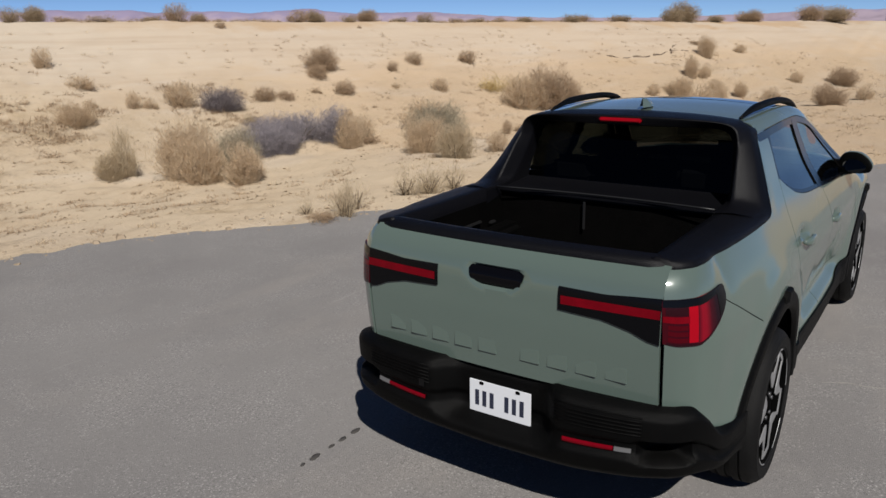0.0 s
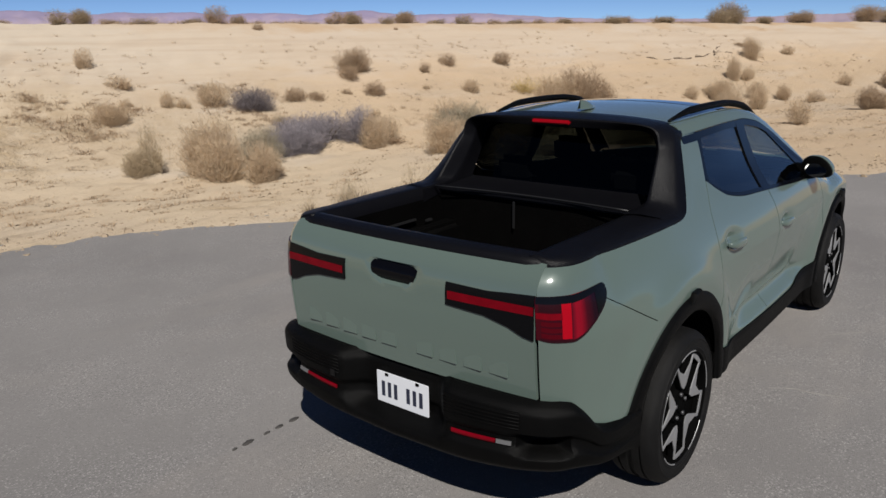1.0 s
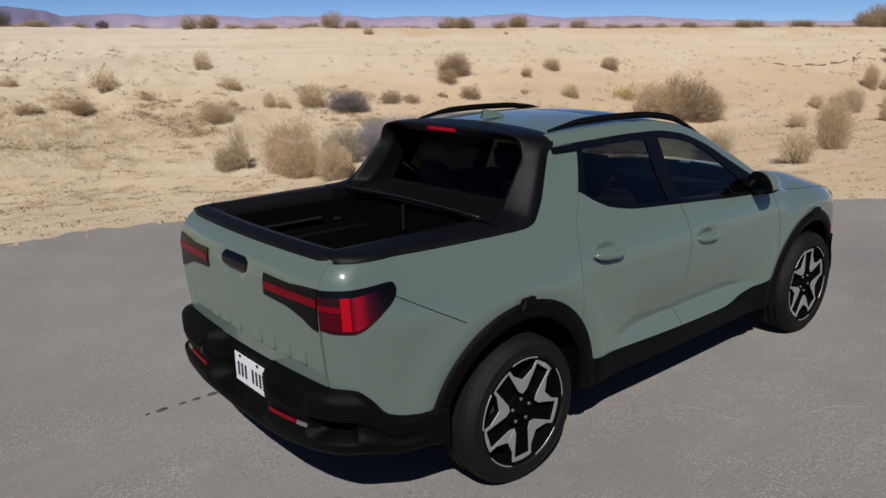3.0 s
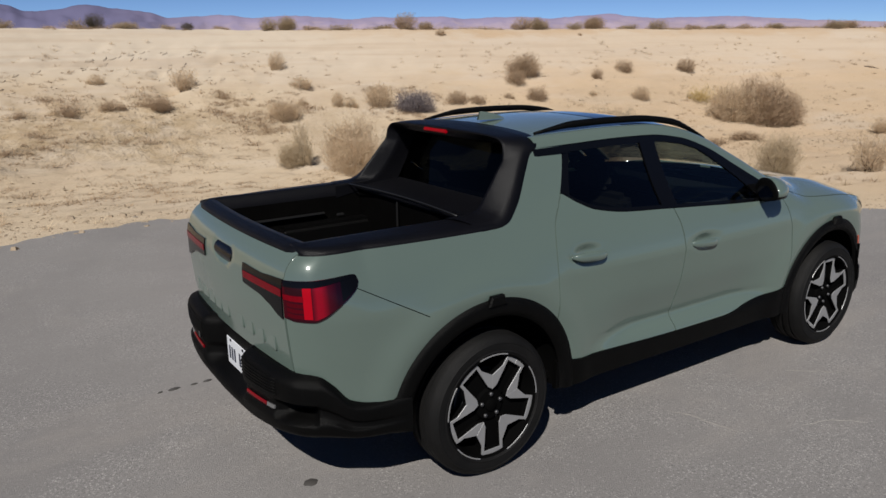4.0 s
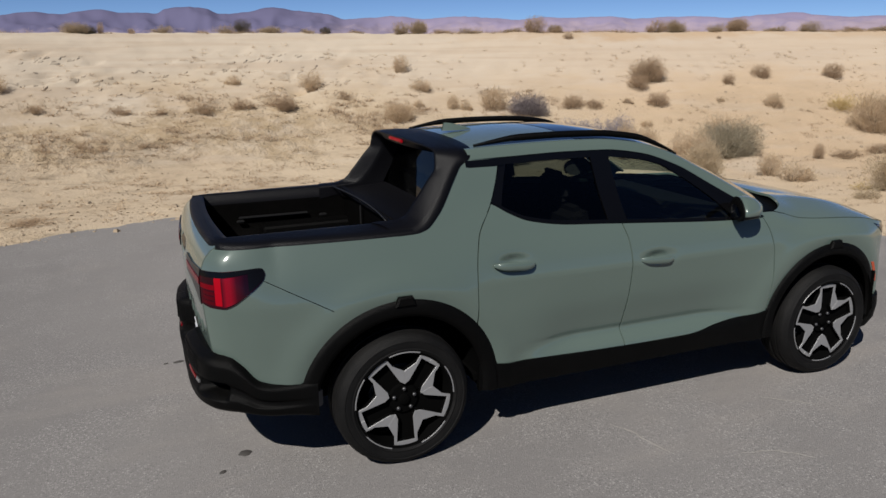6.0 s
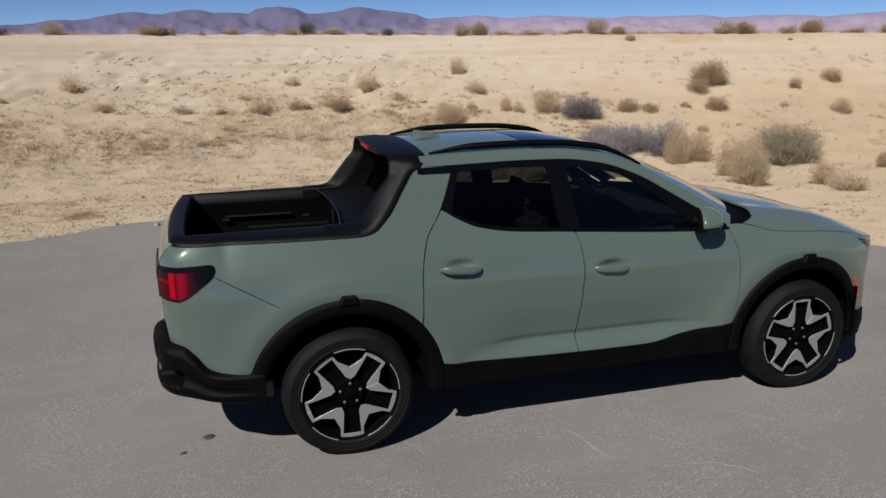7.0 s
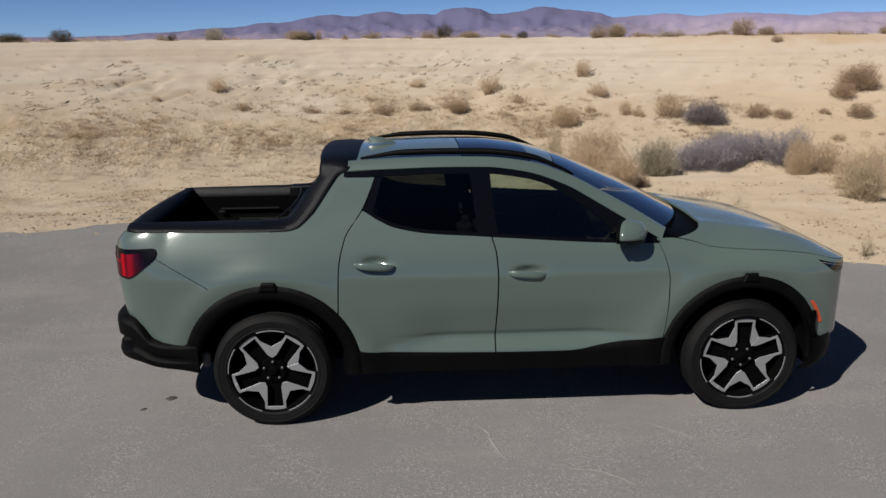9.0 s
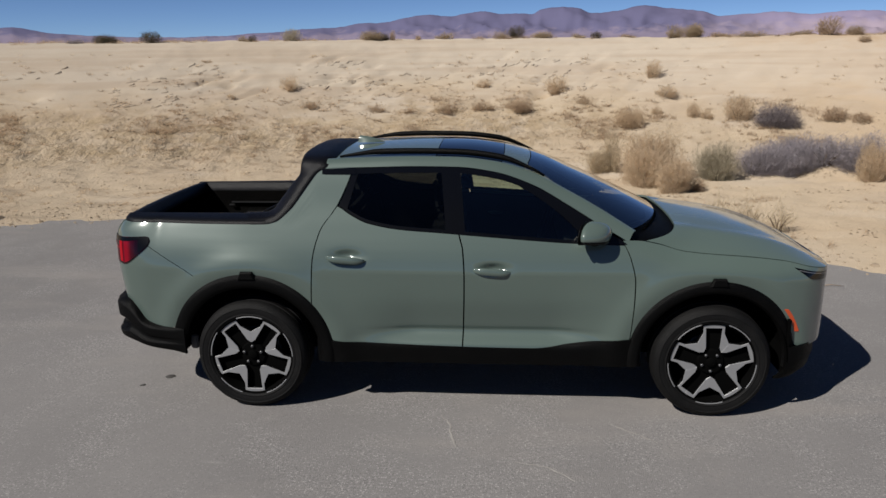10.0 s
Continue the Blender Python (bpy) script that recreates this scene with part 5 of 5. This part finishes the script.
bush(7.72, 10.74, 1.25, 0.62, "blue")
bush(8.22, 10.25, 1.62, 0.77, "blue")
bush(8.82, 9.82, 1.13, 0.83, "blue")
bush(9.28, 9.48, 0.63, 0.61, "tan")
bush(8.78, 7.36, 1.04, 0.98, "tan")
bush(4.66, 12.74, 0.86, 0.59, "tan")
bush(7.20, 12.91, 0.74, 0.60, "tan")
bush(5.82, 14.43, 0.62, 0.34, "tan")
bush(6.25, 13.18, 0.33, 0.40, "tan")
bush(9.17, 12.31, 0.56, 0.35, "brown")
bush(9.66, 12.15, 0.51, 0.26, "brown")
bush(5.75, 15.64, 0.44, 0.51, "tan")
bush(11.38, 16.35, 0.34, 0.24, "brown")
bush(16.35, 15.44, 0.17, 0.13, "brown")
bush(28.95, 7.69, 1.01, 1.06, "tan")
bush(25.46, 7.21, 0.79, 0.95, "tan")
bush(22.72, 6.88, 1.23, 0.58, "tan")
bush(31.55, 7.01, 0.59, 0.38, "tan")
bush(24.73, 5.22, 0.76, 0.56, "tan")
bush(23.87, 5.92, 0.85, 0.64, "tan")
bush(21.60, 1.90, 1.23, 0.72, "brown")
bush(31.28, 2.89, 1.57, 0.84, "brown")
bush(24.08, 1.29, 0.54, 0.50, "tan")
bush(29.80, 4.32, 0.56, 0.50, "tan")
bush(24.78, 4.20, 0.60, 0.47, "tan")
bush(2.90, 4.70, 0.48, 0.15, "brown")
bush(3.18, 4.51, 0.35, 0.48, "sprig")
bush(4.84, 4.50, 0.63, 0.47, "sprig")
bush(9.67, 6.25, 0.46, 0.46, "tan")
bush(25.89, 6.87, 0.41, 0.50, "tan")
bush(30.23, 8.69, 1.05, 0.21, "brown")
bush(13.64, 3.39, 1.05, 1.31, "tan")
bush(11.06, 2.90, 0.67, 0.67, "tan")
bush(21.58, 5.12, 0.76, 0.80, "tan")
bush(26.23, 6.90, 0.45, 0.50, "tan")
bush(22.34, 6.49, 0.80, 1.00, "tan")
bush(18.28, 6.26, 0.62, 0.44, "tan")
bush(21.52, 7.21, 0.49, 0.49, "tan")
bush(16.47, 2.64, 0.60, 0.60, "tan")
bush(2.20, 13.71, 0.91, 0.34, "brown")
bush(11.13, 9.01, 1.51, 0.82, "tan")
bush(9.39, 5.40, 0.66, 0.35, "tan")
bush(9.64, 3.72, 0.93, 0.82, "olive")
bush(8.91, 3.56, 0.49, 0.20, "olive")
bush(1.22, 13.66, 0.54, 0.27, "brown")
bush(0.36, 13.57, 0.80, 0.29, "brown")
bush(-0.59, 13.21, 0.39, 0.18, "brown")
bush(-1.45, 13.28, 0.52, 0.21, "brown")
bush(10.64, 8.42, 1.69, 1.04, "sage")
bush(8.12, 6.21, 0.95, 0.76, "olive")
bush(8.68, 9.33, 0.76, 0.89, "tan")
bush(5.90, 9.60, 1.05, 0.85, "sage")
bush(6.75, 10.10, 1.20, 0.72, "blue")
bush(7.61, 10.15, 1.02, 0.71, "blue")
bush(5.99, 2.60, 0.25, 0.44, "sprig")
bush(-3.74, 13.96, 0.52, 0.41, "tan")
bush(1.18, 15.00, 0.39, 0.27, "tan")
bush(3.12, 14.97, 0.69, 0.52, "tan")
bush(-6.28, 15.11, 0.32, 0.13, "brown")
bush(6.51, 12.99, 0.34, 0.29, "tan")
bush(5.44, 13.46, 0.29, 0.26, "tan")
bush(10.59, 12.02, 0.30, 0.18, "brown")
bush(-2.98, 13.10, 0.37, 0.20, "brown")
bush(-5.00, 13.13, 0.23, 0.17, "tan")
bush(3.18, 4.60, 0.50, 0.55, "sprig")
bush(3.30, 4.66, 0.45, 0.58, "sprig")
bush(4.60, 4.72, 0.70, 0.60, "sprig")
bush(4.95, 4.55, 0.75, 0.62, "sprig")
bush(5.25, 4.35, 0.70, 0.55, "sprig")
bush(3.55, 4.72, 0.55, 0.60, "sprig")
bush(3.00, 5.05, 0.40, 0.30, "sprig")
bush(-2.55, 6.60, 0.75, 0.07, "brown")
bush(7.35, 9.95, 1.05, 0.70, "blue")
bush(-10.43, 15.99, 0.55, 0.18, "grey")
bush(-9.71, 16.21, 0.91, 0.31, "dark")
bush(-8.42, 16.56, 0.63, 0.36, "dark")
bush(-5.98, 17.36, 0.54, 0.23, "crest")
bush(-5.71, 17.44, 0.27, 0.23, "dark")
bush(-4.65, 17.81, 0.61, 0.38, "sage")
bush(-2.41, 18.55, 1.00, 0.38, "crest")
bush(-2.06, 18.71, 0.51, 0.27, "dark")
bush(-1.70, 18.81, 0.20, 0.33, "brown")
bush(-0.93, 19.05, 0.20, 0.18, "brown")
bush(-0.09, 19.23, 0.67, 0.28, "crest")
bush(1.65, 19.44, 0.69, 0.30, "crest")
bush(2.16, 19.48, 0.56, 0.43, "dark")
bush(2.96, 19.50, 0.93, 0.28, "crest")
bush(4.06, 19.47, 0.47, 0.19, "crest")
bush(4.63, 19.46, 0.38, 0.24, "dark")
bush(5.57, 19.33, 0.56, 0.17, "brown")
bush(7.00, 19.17, 0.64, 0.43, "crest")
bush(7.55, 18.99, 0.94, 0.47, "crest")
bush(8.22, 18.82, 0.66, 0.21, "brown")
bush(9.10, 18.51, 0.79, 0.24, "crest")
bush(10.37, 18.03, 0.75, 0.21, "crest")
bush(11.07, 17.81, 0.75, 0.56, "brown")
bush(11.64, 17.62, 0.51, 0.28, "crest")
bush(11.69, 17.61, 0.65, 0.22, "brown")
bush(15.11, 16.96, 0.75, 0.46, "brown")
bush(15.80, 16.86, 0.90, 0.46, "crest")
bush(17.20, 16.60, 0.75, 0.33, "crest")
bush(17.95, 16.42, 1.00, 0.54, "brown")
bush(19.35, 16.08, 0.87, 0.22, "crest")
bush(20.55, 15.72, 0.73, 0.38, "crest")
bush(21.99, 15.31, 0.80, 0.25, "brown")
bush(22.89, 14.98, 0.86, 0.23, "crest")
bush(24.02, 14.64, 0.71, 0.24, "brown")
bush(25.26, 14.17, 0.98, 0.29, "crest")
bush(27.72, 13.26, 1.03, 0.46, "crest")
bush(28.50, 12.95, 0.91, 0.39, "brown")
bush(30.47, 12.17, 1.41, 0.38, "crest")
bush(33.66, 10.84, 1.30, 0.72, "crest")
bush(34.73, 10.38, 1.84, 1.07, "crest")
bush(36.69, 9.54, 1.23, 0.40, "crest")
bush(39.12, 8.49, 1.75, 0.71, "brown")
bush(43.88, 6.46, 1.79, 1.04, "brown")
bush(46.05, 5.50, 2.61, 1.01, "crest")
bush(38.91, 8.58, 1.30, 0.55, "brown")


# scattered dry tufts, stones and litter, past counting
def scatter(name, count, seed, build, where, material, label, category):
    rng = random.Random(seed)
    verts, faces = [], []
    made = 0
    while made < count:
        x, y = rng.uniform(-14, 36), rng.uniform(-6, 19.5)
        if not where(x, y, rng):
            continue
        made += 1
        build(x, y, ground_z(x, y), rng, verts, faces)
    me = bpy.data.meshes.new(name)
    me.from_pydata(verts, [], faces)
    me.materials.append(material)
    tagged(new(name, me), label, category, kind="stuff")


def tuft(x, y, z, rng, verts, faces, grow=1.0):
    size = rng.uniform(0.05, 0.17) * grow
    for _ in range(int(rng.randint(14, 34) * grow)):
        a, r = rng.uniform(0, 6.283), rng.uniform(0.2, 1.2) * size
        b = (x + rng.gauss(0, size * 0.3), y + rng.gauss(0, size * 0.3))
        w = rng.uniform(0.002, 0.005)
        c, s = math.cos(a), math.sin(a)
        k = len(verts)
        verts += [(b[0] - s * w, b[1] + c * w, z - 0.01), (b[0] + s * w, b[1] - c * w, z - 0.01), (b[0] + c * r, b[1] + s * r, z + rng.uniform(0.1, 0.62) * size)]
        faces.append((k, k + 1, k + 2))


def stone(x, y, z, rng, verts, faces):
    r = rng.uniform(0.008, 0.03) if rng.random() < 0.93 else rng.uniform(0.03, 0.075)
    flat = rng.uniform(0.5, 1.0)
    k = len(verts)
    for a in range(5):
        ang = 1.257 * a + rng.uniform(-0.3, 0.3)
        rr = r * rng.uniform(0.7, 1.2)
        verts.append((x + rr * math.cos(ang), y + rr * math.sin(ang), z - 0.01))
        verts.append((x + 0.6 * rr * math.cos(ang), y + 0.6 * rr * math.sin(ang), z + r * flat * rng.uniform(0.4, 0.8)))
    for a in range(5):
        b = (a + 1) % 5
        faces.append((k + 2 * a, k + 2 * b, k + 2 * b + 1, k + 2 * a + 1))
    faces.append(tuple(k + 2 * a + 1 for a in range(5)))


def on_sand(lo, hi, patch, seed):
    def test(x, y, rng):
        e, u = y - edge_y(x), y - foot_y(x)
        return e > lo and u < hi and hum(x, y, 1.6, seed) + 0.6 * hum(x, y, 0.5, seed + 1) + rng.uniform(-0.2, 0.2) > patch
    return test


scatter("dry_tufts", 1300, 31, tuft, on_sand(0.4, 1.6, 0.12, 31), TWIGS["brown"], "scattered dry brown grass tufts on sand", "dry grass")
scatter("pale_tufts", 1500, 32, tuft, on_sand(0.3, 2.5, 0.10, 41), TWIGS["tan"], "scattered pale straw tufts on the sand", "dry grass")
def big_tuft(*a):
    tuft(*a, grow=1.6)


scatter("bank_top_brush", 800, 35, big_tuft, lambda x, y, rng: 3.7 < y - foot_y(x) < 5.5 and hum(x, 0, 2.5, 61) + rng.uniform(-0.3, 0.3) > (0.1 if x < 8 else -0.15), TWIGS["brown"], "low dry brush fringing the bank top", "dry brush")
scatter("bank_foot_brush", 620, 36, big_tuft, lambda x, y, rng: -3.3 < y - foot_y(x) < -1.0 and x < 9 and hum(x, y, 1.2, 71) + rng.uniform(-0.2, 0.2) > 0.18, TWIGS["brown"], "low dry brush along the bank foot", "dry brush")
# tufts added as dark marks where the bank's small ledges throw shadows
scatter("ledge_shade_tufts", 110, 39, tuft, lambda x, y, rng: -0.6 < y - foot_y(x) < 1.7 and x < 5.5 and hum((x + y) * 0.5, x - y, 0.8, 75) + rng.uniform(-0.15, 0.15) > 0.12, TWIGS["brown"], "small tufts added as ledge shadows on the eroded bank", "dry weeds")
DARKSTONE = mat("stone_chips", (0.2124, 0.1623, 0.1121), 0.9, vary=0.8, scale=5, tint=(0.2478, 0.2006, 0.1475), spec=0.1)
scatter("stones", 1100, 33, stone, on_sand(-0.05, -0.5, 0.0, 51), DARKSTONE, "loose stones and clods on sand", "stones")
scatter("edge_gravel", 1700, 34, stone, lambda x, y, rng: -0.25 < y - edge_y(x) + rng.gauss(0, 0.12) < 0.7, DARKSTONE, "loose gravel along the asphalt edge", "gravel")



def clod(x, y, z, rng, verts, faces):
    """A low, ragged ledge of dried earth, drawn out up the slope."""
    r, turn = rng.uniform(0.03, 0.10), rng.gauss(0.75, 0.25)
    k = len(verts)
    for a in range(9):
        ang = 0.698 * a + rng.uniform(-0.25, 0.25)
        px, py = 1.9 * r * math.cos(ang) * rng.uniform(0.6, 1.2), 0.6 * r * math.sin(ang) * rng.uniform(0.6, 1.2)
        px, py = px * math.cos(turn) - py * math.sin(turn), px * math.sin(turn) + py * math.cos(turn)
        verts.append((x + px, y + py, ground_z(x + px, y + py) - 0.015))
        verts.append((x + 0.6 * px, y + 0.6 * py, ground_z(x + 0.6 * px, y + 0.6 * py) + r * rng.uniform(0.18, 0.42)))
    for a in range(9):
        b = (a + 1) % 9
        faces.append((k + 2 * a, k + 2 * b, k + 2 * b + 1, k + 2 * a + 1))
    faces.append(tuple(k + 2 * a + 1 for a in range(9)))


scatter("clods", 190, 37, clod, lambda x, y, rng: -0.9 < y - foot_y(x) < 1.7 and x < 7 and hum((x + y) * 0.4, x - y, 1.1, 81) + rng.uniform(-0.2, 0.2) > 0.05 + max(0.0, x - 4) * 0.08, SAND, "ledges of dried earth on the eroded bank", "clods")


def mat_clump(x, y, z, rng, verts, faces):
    """A mat of dead stalks lying almost flat, longer than deep."""
    long, deep = rng.uniform(0.10, 0.34), rng.uniform(0.04, 0.10)
    for _ in range(rng.randint(16, 34)):
        bx, by = x + rng.gauss(0, 0.5 * long), y + rng.gauss(0, 0.5 * deep)
        a, r, w = rng.gauss(0.1, 0.7) + rng.choice((0, math.pi)), rng.uniform(0.03, 0.11), rng.uniform(0.004, 0.010)
        c, d = math.cos(a), math.sin(a)
        g = ground_z(bx, by)
        k = len(verts)
        verts += [(bx - d * w, by + c * w, g - 0.004), (bx + d * w, by - c * w, g - 0.004), (bx + c * r, by + d * r, g + rng.uniform(0.01, 0.05))]
        faces.append((k, k + 1, k + 2))


scatter("dead_stalk_mats", 800, 44, mat_clump, lambda x, y, rng: y - edge_y(x) > 1.2 and y - foot_y(x) < -0.6 and x < 6 and hum(x * 0.35, y, 0.9, 95) + rng.uniform(-0.25, 0.25) > (0.05 if x < 1.5 else 0.22), TWIGS["brown"], "flat mats of dead stalks on the sand", "dry grass")


def shred(x, y, z, rng, verts, faces):
    """A scrap of dry plant litter lying flat."""
    r, a = rng.uniform(0.012, 0.045), rng.uniform(0, 6.283)
    c, s, w = math.cos(a), math.sin(a), rng.uniform(0.25, 0.6)
    k = len(verts)
    lift = rng.uniform(0.004, 0.022)
    verts += [(x - c * r, y - s * r, z - 0.004), (x + s * r * w, y - c * r * w, z + lift), (x + c * r, y + s * r, z - 0.002), (x - s * r * w, y + c * r * w, z + lift * 0.5)]
    faces.append((k, k + 1, k + 2, k + 3))


LITTER = mat("dry_litter", (0.205, 0.160, 0.108), 0.95, vary=0.8, scale=4, tint=(0.215, 0.160, 0.105), spec=0.1)
scatter("ground_litter", 9000, 38, shred, lambda x, y, rng: 0.5 < y - edge_y(x) and y - foot_y(x) < -0.4 and hum(x * 0.30, y, 0.75, 91) + 0.5 * hum(x * 0.5, y, 0.3, 92) + rng.uniform(-0.22, 0.22) > (0.10 if x < 2.5 else 0.26), LITTER, "brown scraps of dry plant litter on sand", "litter")

# tar drips and an oil spot on the asphalt
TAR = mat("tar", (0.040, 0.037, 0.035), 0.7, spec=0.2)


def blot(x, y, r, stretch, turn, seed):
    rng = random.Random(seed)
    pts = [(r * stretch * math.cos(a) * rng.uniform(0.8, 1.15), r * math.sin(a) * rng.uniform(0.8, 1.15)) for a in np.linspace(0, 2 * math.pi, 15)[:-1]]
    n = len(pts)
    bm = mesh_of([(*p, 0.0) for p in pts] + [(0.85 * p[0], 0.85 * p[1], 0.004) for p in pts], [(k, (k + 1) % n, n + (k + 1) % n, n + k) for k in range(n)] + [tuple(range(n, 2 * n))])
    ob = part("tar_mark", bm, TAR)
    ob.matrix_basis = pose(x, y, 0.001, 0, 0, turn)
    tagged(ob, "small dark tar mark on the grey asphalt", "tar mark", "tar marks")


# grey dead branches lying on the bank
DEADWOOD = mat("dead_wood", (0.20, 0.155, 0.115), 0.9, vary=0.7, scale=9, tint=(0.10, 0.075, 0.055), spec=0.1)


def branch(x, y, length, turn, thick, forks, n):
    """A bent dead branch resting along the slope, with a few side twigs."""
    rng = random.Random(n)
    c, d = math.cos(turn), math.sin(turn)
    at = lambda t, off=0.0, up=0.0: Vector((c * t - d * off, d * t + c * off, ground_z(x + c * t - d * off, y + d * t + c * off) - ground_z(x, y) + thick * 0.6 + up))
    body = [at(length * k / 8, 0.10 * length * math.sin(2.2 * k / 8 + n), 0.02 * math.sin(k)) for k in range(9)]
    ob = part("dead_branch", tube(body, [thick * (1 - 0.07 * k) for k in range(9)], 7), DEADWOOD)
    ob.matrix_basis = pose(x, y, ground_z(x, y))
    tagged(ob, "dead grey-brown branch lying on the sandy bank", "branch", "dead branches")
    for k in range(forks):
        a = body[rng.randint(2, 7)]
        side = rng.choice((-1, 1))
        b = a + Vector((c * 0.25 - d * side * 0.2, d * 0.25 + c * side * 0.2, rng.uniform(0.05, 0.16))) * length * 0.5
        part("side_twig", tube([a, a.lerp(b, 0.5) + Vector((0, 0, 0.02)), b], [thick * 0.5, thick * 0.4, thick * 0.15], 5), DEADWOOD, ob)


for n, (x, y, length, turn, thick, forks) in enumerate(((24.3, 10.0, 1.1, -0.35, 0.035, 1), (25.5, 9.5, 0.8, -0.5, 0.075, 2), (26.6, 9.15, 0.9, -0.3, 0.05, 2), (27.6, 8.8, 1.2, 0.1, 0.06, 4), (28.0, 8.9, 0.9, -0.7, 0.05, 2))):
    branch(x, y, length, turn, thick * 0.6, forks, 40 + n)
for n, (x, y, turn, size) in enumerate(((15.75, 10.15, 1.3, 1.0), (16.05, 10.05, 2.0, 1.15), (16.35, 9.80, 0.6, 1.0), (9.45, 4.05, 1.1, 0.45))):
    ob = new("straw_clump", FORMS["thin"][n % 2].copy())
    if not ob.data.materials:
        ob.data.materials.append(TWIGS["straw"])
    ob.matrix_basis = pose(x, y, ground_z(x, y) - 0.02, 0, 0, 57 * turn) @ Matrix.Diagonal((1.1 * size, 1.1 * size, 0.55 * size, 1))
    tagged(ob, "yellowed straw clump beside a scrub bush", "dry grass", "straw clumps")

# pale scrapes on the asphalt, and a dry twig at its edge
SCRAPE = mat("scraped_asphalt", (0.225, 0.213, 0.200), 0.9, vary=0.9, scale=14, tint=(0.16, 0.15, 0.14), spec=0.1)


def scrape(points, wide, seed):
    rng = random.Random(seed)
    pts = []
    for a, b in zip(points, points[1:]):
        for k in range(6):
            pts.append((a[0] + (b[0] - a[0]) * k / 6 + rng.gauss(0, 0.006), a[1] + (b[1] - a[1]) * k / 6 + rng.gauss(0, 0.006)))
    x0, y0 = pts[0]
    verts = []
    for k, (x, y) in enumerate(pts):
        q, p = pts[min(k + 1, len(pts) - 1)], pts[max(k - 1, 0)]
        l = math.hypot(q[0] - p[0], q[1] - p[1]) + 1e-9
        w = wide * rng.uniform(0.25, 1.0) * math.sin(math.pi * (k + 0.6) / len(pts)) ** 0.5
        nx, ny = -(q[1] - p[1]) / l * w, (q[0] - p[0]) / l * w
        verts += [(x - x0 - nx, y - y0 - ny, 0.0), (x - x0, y - y0, 0.002), (x - x0 + nx, y - y0 + ny, 0.0)]
    faces = [(3 * k + j, 3 * k + j + 1, 3 * k + j + 4, 3 * k + j + 3) for k in range(len(pts) - 1) for j in (0, 1)]
    ob = part("scrape_mark", mesh_of(verts, faces), SCRAPE)
    ob.matrix_basis = pose(x0, y0, 0.003)
    tagged(ob, "thin pale scrape mark across the asphalt", "scrape mark", "scrape marks")


scrape(((1.27, -1.00), (1.34, -1.14), (1.36, -1.30), (1.41, -1.43)), 0.012, 3)
scrape(((2.36, -1.07), (2.50, -1.19), (2.64, -1.31)), 0.011, 4)
scrape(((1.75, -1.55), (1.95, -1.62), (2.10, -1.78)), 0.007, 5)
twig = part("dry_twig", tube([(0, 0, 0.010), (0.08, 0.01, 0.018), (0.20, -0.02, 0.012)], [0.006, 0.005, 0.002], 5), DEADWOOD)
twig.matrix_basis = pose(4.88, 1.97, 0.0)
tagged(twig, "thin dry twig lying on the asphalt", "twig")

# a utility pole far off beyond the bank
WOOD = mat("pole_wood", (0.059, 0.04425, 0.03245), 0.9, vary=0.6, scale=3)
pole = thing("utility_pole", "dark wooden utility pole beyond the bank", "utility pole", at=(62.0, 4.3, 0.0))
part("post", tube([(0, 0, 0), (0, 0, 5), (0, 0, 9)], [0.15, 0.13, 0.11], 10), WOOD, pole)
part("cross_arm", box(0.12, 2.2, 0.14, (0, 0, 8.4), 0.02), WOOD, pole)
for k, (x, r) in enumerate(((-0.74, 0.018), (-0.845, 0.016), (-0.935, 0.012), (-1.06, 0.020), (-1.15, 0.010))):
    blot(x, 1.04, r, 2.0, 3 * k, k)
blot(-0.80, -0.47, 0.034, 1.15, 20, 9)
blot(-0.94, -0.63, 0.014, 1.6, 40, 10)
